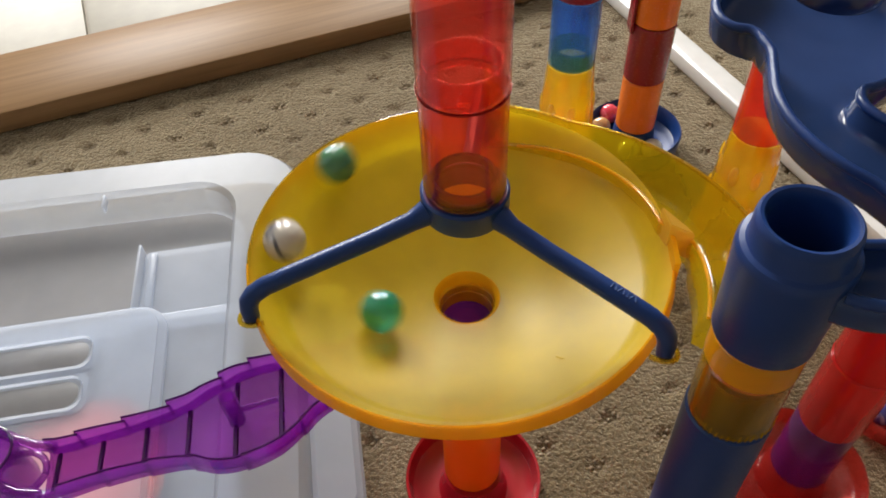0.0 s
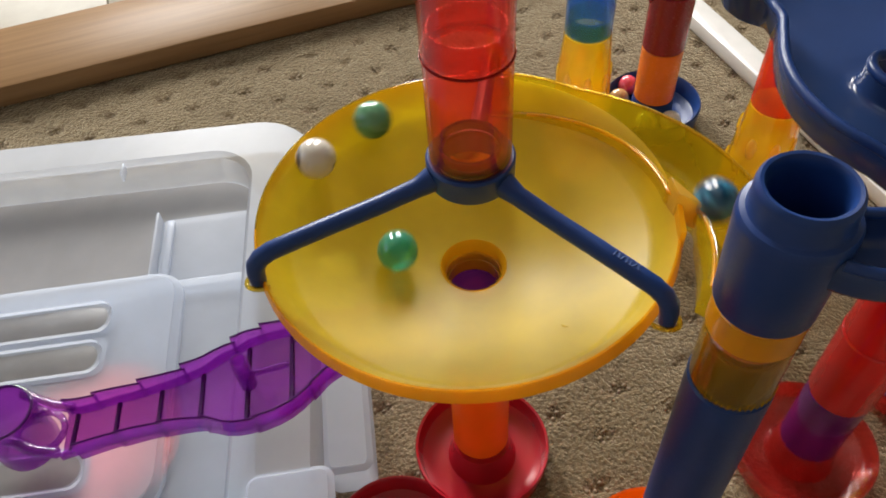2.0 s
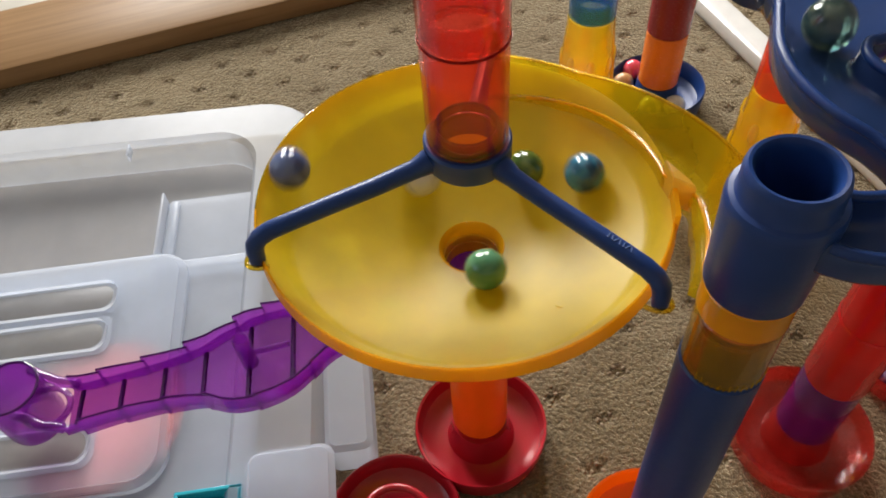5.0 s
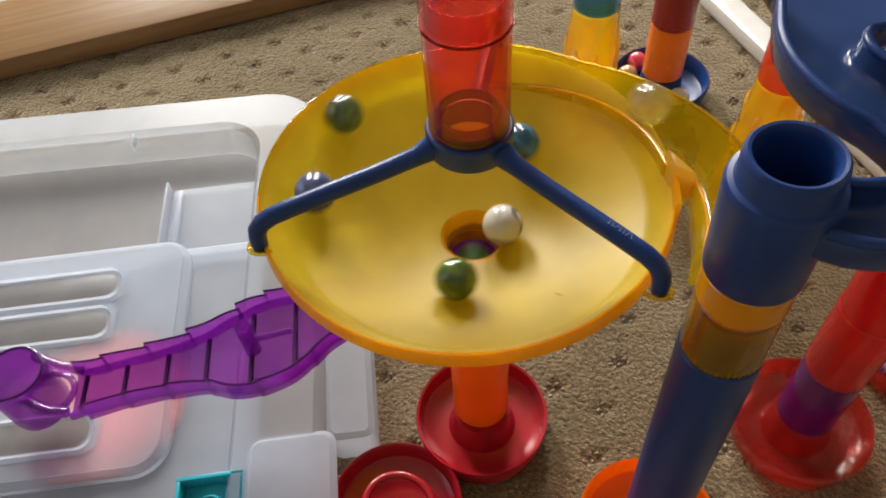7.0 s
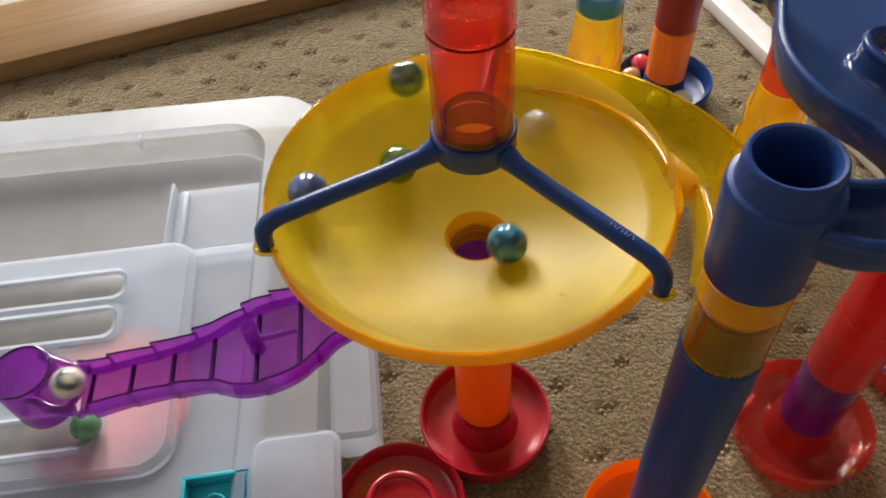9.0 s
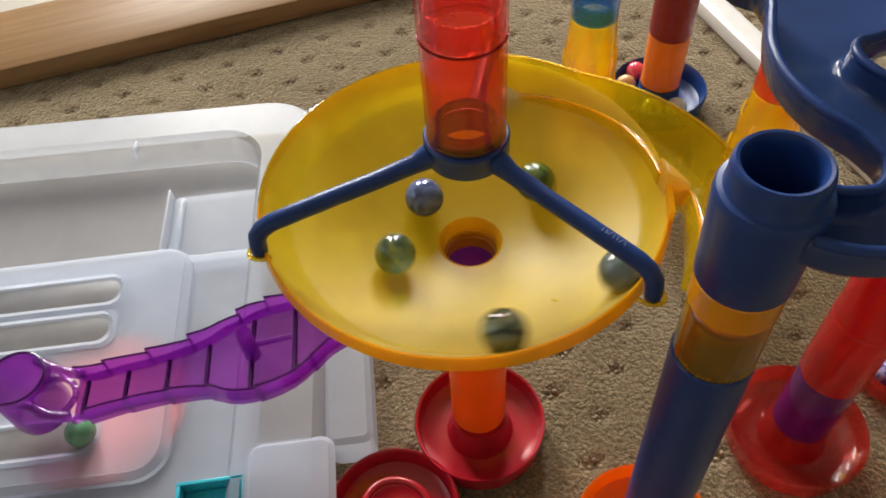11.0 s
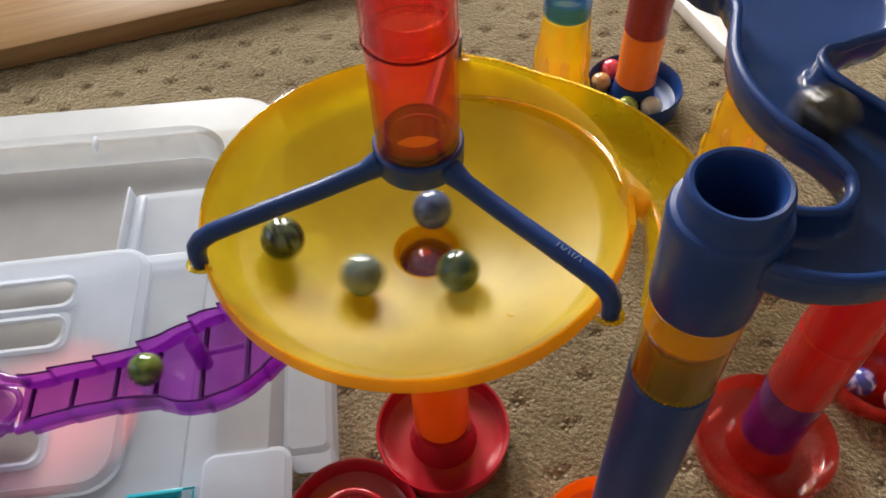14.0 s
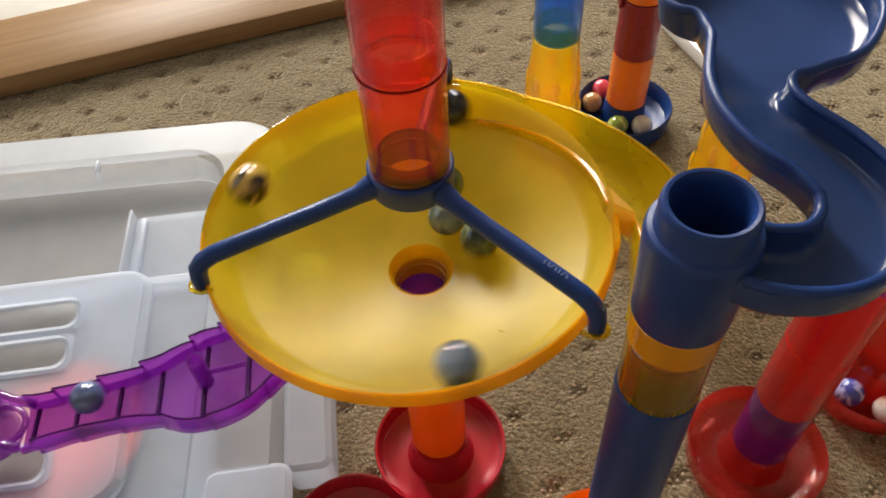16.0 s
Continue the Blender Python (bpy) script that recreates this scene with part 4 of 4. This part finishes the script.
for key, x, y, z in (("wood", 0.1395, 0.4885, 0.0135), ("pink", 0.1490, 0.5045, 0.0135), ("pearl", 0.1740, 0.4600, 0.0135), ("lime", 0.1560, 0.4605, 0.0135),
                     ("violet", 0.2545, 0.2300, 0.0135), ("pearl", 0.2720, 0.2185, 0.0135), ("blue", 0.2640, 0.2620, 0.0135), ("pink", 0.2875, 0.2270, 0.0135)):
    marble("marble", *LOOKS[key]).location = (x, y, z)

# thousandths of a metre from the funnel's axis, and degrees round it, by seconds
ORBITS = {
    "teal": [(0, 36, -152), (0.1, 19, -91), (0.2, 25, 5), (0.3, 39, 53), (0.5, 43, 121), (0.6, 36, 160), (0.7, 32, 198), (0.8, 24, 252), (1, 25, 394), (1.2, 38, 492), (1.3, 40, 523), (1.4, 32, 557), (1.5, 16, 615), (1.6, 20, 725), (1.7, 31, 779), (2, 29, 904), (2.2, 19, 1030), (2.3, 20, 1115), (2.4, 25, 1178), (2.6, 33, 1252), (2.7, 22, 1290), (2.8, 10, 1396), (2.9, 21, 1479), (3, 25, 1523), (3.2, 25, 1628), (3.3, 19, 1679), (3.4, 12, 1775), (3.5, 21, 1866), (3.7, 26, 1950), (3.8, 16, 2003), (3.9, 13, 2108), (4, 19, 2189), (4.2, 24, 2312)],
    "green": [(0, 68, 137), (0.1, 68, 181), (0.3, 63, 253), (0.7, 60, 390), (1, 64, 489), (1.2, 69, 554), (1.3, 66, 579), (1.5, 50, 643), (1.6, 40, 684), (1.8, 46, 789), (2, 67, 849), (2.2, 58, 894), (2.4, 40, 961), (2.5, 34, 1011), (2.7, 36, 1118), (2.9, 53, 1198), (3.2, 64, 1260), (3.4, 54, 1302), (3.5, 35, 1328), (3.6, 20, 1408), (3.7, 37, 1485), (3.8, 43, 1507), (4, 34, 1580), (4.2, 25, 1686), (6.3, 16, 2736), (6.4, 19, 2854), (6.5, 27, 2900), (6.6, 23, 2948), (6.7, 30, 3017), (6.8, 33, 3042), (6.9, 20, 3053)],
    "olive": [(0.1, 65, 123), (0.2, 67, 158), (0.6, 60, 277), (0.8, 47, 345), (0.9, 45, 394), (1.1, 64, 473), (1.2, 65, 497), (1.3, 60, 523), (1.4, 56, 559), (1.6, 48, 622), (1.8, 32, 714), (1.9, 37, 774), (2.1, 60, 845), (2.2, 67, 865), (2.4, 51, 906), (2.5, 35, 941), (2.6, 27, 1007), (2.7, 33, 1071), (2.9, 45, 1149), (3.1, 51, 1219), (3.2, 53, 1245), (3.3, 43, 1268), (3.4, 25, 1303), (3.5, 17, 1413), (3.6, 34, 1473), (3.9, 56, 1569), (4.1, 57, 1609), (4.2, 48, 1634), (6.3, 24, 2210), (6.5, 51, 2290), (6.7, 50, 2328), (6.9, 43, 2386), (7, 33, 2419), (7.1, 24, 2479), (7.2, 27, 2560), (7.4, 50, 2639), (7.5, 55, 2661), (7.7, 41, 2705), (7.8, 24, 2751), (7.9, 22, 2851), (8, 37, 2905), (8.1, 38, 2936), (8.3, 36, 3027), (8.4, 38, 3068), (8.6, 25, 3141), (8.7, 17, 3224), (8.8, 24, 3309), (8.9, 34, 3355), (9, 40, 3381), (9.1, 34, 3415), (9.2, 18, 3461), (11.3, 35, 4504), (11.4, 31, 4538), (11.5, 17, 4584), (11.6, 18, 4696), (11.9, 35, 4819), (12, 25, 4859), (12.2, 14, 5024), (12.3, 24, 5124), (12.4, 34, 5164), (12.5, 34, 5188), (12.6, 26, 5230), (12.7, 16, 5305), (12.8, 21, 5398), (12.9, 21, 5445), (13, 23, 5511), (13.1, 26, 5565), (13.2, 18, 5603), (13.3, 8, 5685)],
    "white": [(0, 67, 175), (0.2, 49, 228), (0.3, 39, 277), (0.4, 43, 329), (0.8, 60, 472), (1, 67, 521), (1.2, 61, 570), (1.3, 51, 595), (1.4, 35, 640), (1.5, 29, 708), (1.6, 38, 768), (1.8, 60, 836), (2, 68, 873), (2.2, 51, 911), (2.3, 33, 942), (2.4, 22, 1027), (2.5, 38, 1096), (2.6, 43, 1128), (2.8, 51, 1199), (2.9, 50, 1225), (3.1, 42, 1292), (3.2, 32, 1329), (3.3, 22, 1391), (3.4, 24, 1478), (3.6, 49, 1559), (3.7, 51, 1580), (3.9, 39, 1630), (4, 21, 1678), (4.1, 21, 1789), (4.2, 36, 1839), (6.3, 22, 3016), (6.4, 24, 3065), (6.5, 17, 3110), (6.6, 8, 3220), (6.7, 17, 3322), (6.8, 14, 3377), (6.9, 10, 3476), (7, 12, 3588), (7.1, 14, 3648), (7.2, 17, 3733), (7.3, 20, 3785), (7.4, 11, 3834), (7.5, 9, 4050), (7.6, 12, 4132), (7.7, 6, 4247), (7.8, 10, 4226)],
    "blue": [(2.1, 75, 27), (2.2, 68, 68), (2.4, 67, 160), (2.6, 67, 241), (2.8, 58, 319), (2.9, 60, 359), (3.1, 64, 430), (3.2, 67, 469), (3.6, 67, 592), (3.9, 52, 684), (4.1, 49, 772), (6.3, 49, 1561), (6.5, 52, 1621), (6.7, 38, 1674), (6.8, 23, 1730), (6.9, 25, 1812), (7, 41, 1864), (7.2, 51, 1924), (7.3, 50, 1947), (7.5, 30, 2011), (7.6, 20, 2089), (7.7, 28, 2156), (7.8, 34, 2206), (8.1, 40, 2329), (8.2, 35, 2353), (8.3, 16, 2393), (8.4, 19, 2535), (8.5, 35, 2577), (8.7, 27, 2651), (8.8, 24, 2716), (9, 17, 2835), (9.1, 16, 2932), (9.2, 30, 2996)],
    "navy": [(4.6, 74, -703), (5, 70, -552), (5.6, 66, -327), (6.3, 56, -72), (6.4, 47, -33), (6.6, 49, 61), (6.8, 65, 123), (6.9, 62, 149), (7.2, 53, 238), (7.4, 35, 314), (7.5, 33, 376), (7.7, 53, 471), (7.8, 64, 492), (8, 62, 527), (8.2, 40, 586), (8.3, 35, 639), (8.6, 41, 778), (8.8, 55, 855), (9.1, 64, 917), (9.2, 52, 932), (11.3, 18, 1287), (11.4, 9, 1424), (11.5, 22, 1501), (11.8, 41, 1624), (11.9, 34, 1648), (12, 17, 1691), (12.1, 14, 1813), (12.3, 28, 1936), (12.4, 21, 1977), (12.5, 11, 2065), (12.7, 16, 2251), (12.9, 14, 2374), (13, 9, 2472), (13.1, 12, 2580), (13.2, 18, 2644), (13.3, 15, 2699), (13.4, 9, 2794), (13.5, 11, 2911), (13.6, 18, 2996), (13.7, 20, 3045), (13.8, 9, 3115), (13.9, 13, 3253), (14, 14, 3320), (14.1, 17, 3402), (14.2, 16, 3455), (14.3, 6, 3561), (14.4, 7, 3806), (14.5, 7, 3858)],
    "streak": [(5.8, 74, -335), (6, 71, -250), (6.3, 65, -115), (6.4, 62, -75), (6.8, 63, 72), (6.9, 64, 111), (7.3, 68, 237), (7.5, 58, 292), (7.7, 46, 372), (7.8, 50, 419), (8, 67, 483), (8.1, 63, 508), (8.4, 56, 593), (8.5, 45, 623), (8.6, 35, 667), (8.7, 33, 725), (8.8, 45, 784), (9, 68, 838), (9.2, 57, 880), (11.3, 30, 1359), (11.4, 31, 1406), (11.5, 27, 1453), (11.8, 26, 1612), (11.9, 17, 1667), (12, 15, 1771), (12.1, 25, 1853), (12.4, 36, 1954), (12.5, 25, 1995), (12.6, 18, 2072), (12.7, 22, 2152), (12.8, 22, 2210), (12.9, 28, 2271), (13, 31, 2317), (13.1, 27, 2361), (13.3, 18, 2518), (13.4, 32, 2576), (13.7, 41, 2667), (13.9, 24, 2758), (14.1, 23, 2889), (14.2, 39, 2941), (14.4, 55, 3002), (14.5, 56, 3022), (14.7, 42, 3073), (14.8, 26, 3117), (14.9, 23, 3206), (15, 34, 3252), (15.4, 41, 3406), (15.5, 42, 3438), (15.6, 30, 3467), (15.7, 19, 3529), (15.8, 22, 3622), (15.9, 35, 3673)],
    "stripe": [(10.4, 74, -344), (10.8, 71, -167), (11.3, 54, 48), (11.5, 68, 116), (11.6, 64, 143), (11.8, 70, 200), (12, 56, 244), (12.1, 41, 276), (12.2, 33, 334), (12.3, 41, 390), (12.6, 58, 480), (12.8, 64, 527), (13, 62, 563), (13.1, 50, 585), (13.2, 32, 627), (13.4, 39, 738), (13.7, 58, 844), (13.8, 60, 866), (14, 52, 913), (14.1, 42, 943), (14.2, 25, 993), (14.3, 26, 1076), (14.4, 40, 1128), (14.7, 52, 1219), (15, 31, 1314), (15.1, 25, 1378), (15.2, 27, 1448), (15.3, 37, 1495), (15.5, 47, 1574), (15.6, 48, 1602), (15.8, 34, 1667), (15.9, 22, 1724), (16, 25, 1815)],
    "grey": [(9.3, 74, -701), (9.8, 71, -505), (10.5, 70, -233), (11.3, 63, 75), (11.4, 66, 111), (11.7, 70, 205), (11.9, 63, 257), (12.1, 45, 326), (12.3, 48, 431), (12.5, 67, 485), (12.6, 60, 510), (12.9, 48, 599), (13.1, 34, 679), (13.2, 35, 742), (13.3, 40, 787), (13.5, 61, 854), (13.7, 69, 891), (13.9, 51, 921), (14, 29, 950), (14.1, 21, 1042), (14.4, 32, 1218), (14.6, 26, 1291), (14.7, 12, 1360), (14.8, 20, 1477), (15, 30, 1558), (15.2, 20, 1661), (15.3, 17, 1741), (15.5, 23, 1889), (15.6, 30, 1937), (15.7, 30, 1974), (15.8, 14, 2019), (15.9, 13, 2173), (16, 22, 2220)],
    "clear": [(7, 77, 26), (7.1, 69, 64), (7.2, 66, 110), (7.4, 69, 200), (7.5, 69, 237), (7.6, 64, 278), (7.9, 61, 393), (8, 66, 431), (8.1, 64, 471), (8.4, 69, 570), (8.5, 68, 596), (8.8, 51, 685), (9, 48, 781), (9.2, 67, 846), (11.3, 54, 1619), (11.4, 54, 1642), (11.5, 47, 1665), (11.6, 32, 1701), (11.7, 21, 1781), (11.8, 35, 1858), (12, 54, 1915), (12.2, 54, 1954), (12.3, 45, 1980), (12.4, 23, 2022), (12.5, 23, 2117), (12.6, 34, 2167), (12.7, 35, 2208), (12.9, 36, 2302), (13.1, 49, 2366), (13.2, 37, 2382), (13.3, 12, 2434), (13.4, 13, 2590), (13.6, 20, 2704), (13.7, 6, 2791), (13.8, 10, 3025), (13.9, 9, 3164)],
    "black": [(15, 75, 28), (15.1, 68, 68), (15.4, 68, 204), (15.6, 62, 283), (15.9, 59, 401), (16, 65, 438)],
    "steel": [(15.4, 77, 22), (15.5, 69, 64), (15.6, 68, 113), (15.8, 69, 202), (16, 64, 284)],
    "gold": [(15.7, 74, 34), (15.8, 69, 75), (16, 68, 164)],
}
# way in: time of passing the tray's neck; way out: time of dropping through the hole, None while it stays
RUNS = {
    "teal": (None, 4.75, 0), "green": (None, 6.96, 7.5), "olive": (None, 13.38, 13.68), "white": (None, 7.88, 8.36), "blue": (1.05, 10.7, 11.21), "navy": (3.62, 15.1, 15.54), "streak": (4.95, None, 0),
    "stripe": (9.5, None, 0), "grey": (8.25, None, 0), "clear": (6.2, 13.98, 14.45), "black": (13.8, None, 0), "steel": (14.45, None, 0), "gold": (14.63, None, 0),
}
TRAY_RUN = [(0.137, 0.231), (0.131, 0.210), (0.1255, 0.193), (0.132, 0.175), (0.142, 0.162), (0.144, 0.151), (0.137, 0.140), (0.124, 0.135), (0.106, 0.139)]


def hermite(ts, vs, t):
    i = max(0, min(len(ts) - 2, int(np.searchsorted(ts, t)) - 1))
    slope = lambda k: (vs[min(k + 1, len(ts) - 1)] - vs[max(k - 1, 0)]) / (ts[min(k + 1, len(ts) - 1)] - ts[max(k - 1, 0)])
    h = ts[i + 1] - ts[i]
    u = (t - ts[i]) / h
    return (2 * u ** 3 - 3 * u ** 2 + 1) * vs[i] + (u ** 3 - 2 * u ** 2 + u) * h * slope(i) + (-2 * u ** 3 + 3 * u ** 2) * vs[i + 1] + (u ** 3 - u ** 2) * h * slope(i + 1)


def roll_z(r):
    return 0.1745 + 0.023 * (max(min(r, 0.076) - 0.011, 0) / 0.057) ** 1.5


CLEAR_RUN = [(0.05, -0.079, 0.208, 0.1070), (0.15, -0.096, 0.206, 0.1020), (0.25, -0.116, 0.194, 0.0970), (0.35, -0.141, 0.190, 0.0905), (0.45, -0.170, 0.187, 0.0850), (0.50, -0.185, 0.184, 0.0800)]


def marble_way(name, slot):
    """Places by time: waiting in the feed tube, tray, tower, chute, funnel, hole, purple track, lid."""
    t_in, t_out, t_track = RUNS[name]
    keys = ORBITS[name]
    ts, rs, an = [k[0] for k in keys], [k[1] / 1000 for k in keys], [k[2] for k in keys]
    way = []
    if t_in is not None:
        t_bowl = ts[0]
        way.append((0.0, (0.137, 0.231, 0.340 + 0.0168 * slot)))
        way.append((t_in - 0.35, (0.137, 0.231, 0.340 + 0.0168 * slot)))
        way.append((t_in - 0.16, (0.137, 0.231, 0.2580)))
        way.append((t_in, (0.135, 0.222, 0.2600)))
        t_tower = min(t_in + 0.43, t_bowl - 0.18)
        for k, (x, y) in enumerate(TRAY_RUN[1:]):
            way.append((t_in + 0.05 + (t_tower - t_in - 0.05) * (k / 7) ** 0.83, (x, y, 0.2618 - 0.0005 * k)))
        way.append((t_tower + 0.35 * (t_bowl - 0.1 - t_tower), (BX, BY, 0.235)))
        way.append((t_tower + 0.75 * (t_bowl - 0.1 - t_tower), (BX + 0.002, BY + 0.010, 0.212)))
        a = radians(an[0] - 32)
        way.append((t_bowl - 0.09, (CX + 0.085 * math.cos(a), CY + 0.085 * math.sin(a), 0.206)))
    steps = max(2, int(round((ts[-1] - ts[0]) * 15)))
    for i in range(steps + 1):
        t = ts[0] + (ts[-1] - ts[0]) * i / steps
        r, a = float(hermite(ts, rs, t)), radians(float(hermite(ts, an, t)))
        way.append((t, (CX + r * math.cos(a), CY + r * math.sin(a), roll_z(r))))
    if ts[0] > 0 and t_in is None:
        way.insert(0, (0.0, (CX + 0.068 * math.cos(radians(an[0] - 42)), CY + 0.068 * math.sin(radians(an[0] - 42)), roll_z(0.068))))
    if t_out is not None:
        t_end = ts[-1]
        a, r = an[-1], rs[-1]
        spare = t_out - t_end
        if spare > 0.12:
            # the last turns round the hole
            n = int(spare * 15)
            for i in range(1, n):
                s = i / n
                rr_ = r + (0.013 - r) * s
                b = radians(a + 760 * spare * s)
                way.append((t_end + spare * s, (CX + rr_ * math.cos(b), CY + rr_ * math.sin(b), roll_z(rr_))))
        way.append((t_out, (CX, CY, 0.166)))
        way.append((t_out + 0.07, (CX - 0.001, CY, 0.1335)))
        t0 = t_track if t_track else t_out + 0.4
        run = [(-0.13, -0.030, 0.207, 0.1130), (0.0, -0.066, 0.205, 0.1060), (0.1, -0.072, 0.197, 0.1030), (0.2, -0.086, 0.189, 0.0990), (0.3, -0.105, 0.192, 0.0950), (0.4, -0.128, 0.195, 0.0900), (0.5, -0.152, 0.191, 0.0860), (0.6, -0.171, 0.186, 0.0840), (0.68, -0.186, 0.183, 0.0800)]
        if name == "clear":
            run = [(-0.1, -0.030, 0.207, 0.1130)] + CLEAR_RUN
        for dt, x, y, z in run[:-1] if name == "blue" else run:
            way.append((t0 + dt, (x, y, z)))
        te = t0 + {"blue": 0.63, "clear": 0.51}.get(name, 0.70)
        way.append((te + 0.06, (-0.188, 0.1825, 0.055)))
        if name == "green":
            way.append((te + 0.14, (-0.189, 0.182, 0.0405)))
            way.append((12.15, (-0.189, 0.182, 0.0405)))
            way.append((12.4, (-0.205, 0.181, 0.0405)))
            way.append((12.9, (-0.236, 0.178, 0.0405)))
            way.append((13.6, (-0.268, 0.176, 0.0405)))
            way.append((16.0, (-0.275, 0.176, 0.0405)))
        else:
            rest = (-0.320 - 0.017 * (slot % 4), 0.180 + 0.017 * (slot // 4), 0.0405)
            way.append((te + 0.16, (-0.193, 0.157, 0.0405) if name == "blue" else (-0.190, 0.183, 0.0405)))
            way.append((te + 0.75, rest))
            way.append((max(16.0, te + 0.8), rest))
    return way


def clean_rows(way):
    """Rows for walk(): rising times, with the marble's turning as it rolls."""
    rows, last, turn = [], None, Euler((0.3, 0.2, 0.1)).to_quaternion()
    from_start = sorted(way, key=lambda q: q[0])
    for t, p_ in from_start:
        t = round(t * FPS) / FPS
        p_ = Vector(p_)
        if t > 16.0:
            if last is None or last[0] >= 16.0:
                break
            p_ = last[1].lerp(p_, (16.0 - last[0]) / (t - last[0]))
            t = 16.0
        if last is not None:
            if t - last[0] < 0.5 / FPS:
                continue
            d = p_ - last[1]
            axis = Vector((0, 0, 1)).cross(d)
            if axis.length > 1e-5:
                turn = Matrix.Rotation(min(d.length / MR, 1.3), 3, axis.normalized()).to_quaternion() @ turn
        rows.append((t, Matrix.LocRotScale(p_, turn, None)))
        last = (t, p_)
    if rows[-1][0] < 16.0:
        rows.append((16.0, rows[-1][1]))
    return rows


def motions():
    for slot, name in enumerate(ORBITS):
        walk(marble("marble", *LOOKS[name]), clean_rows(marble_way(name, slot)))


motions()
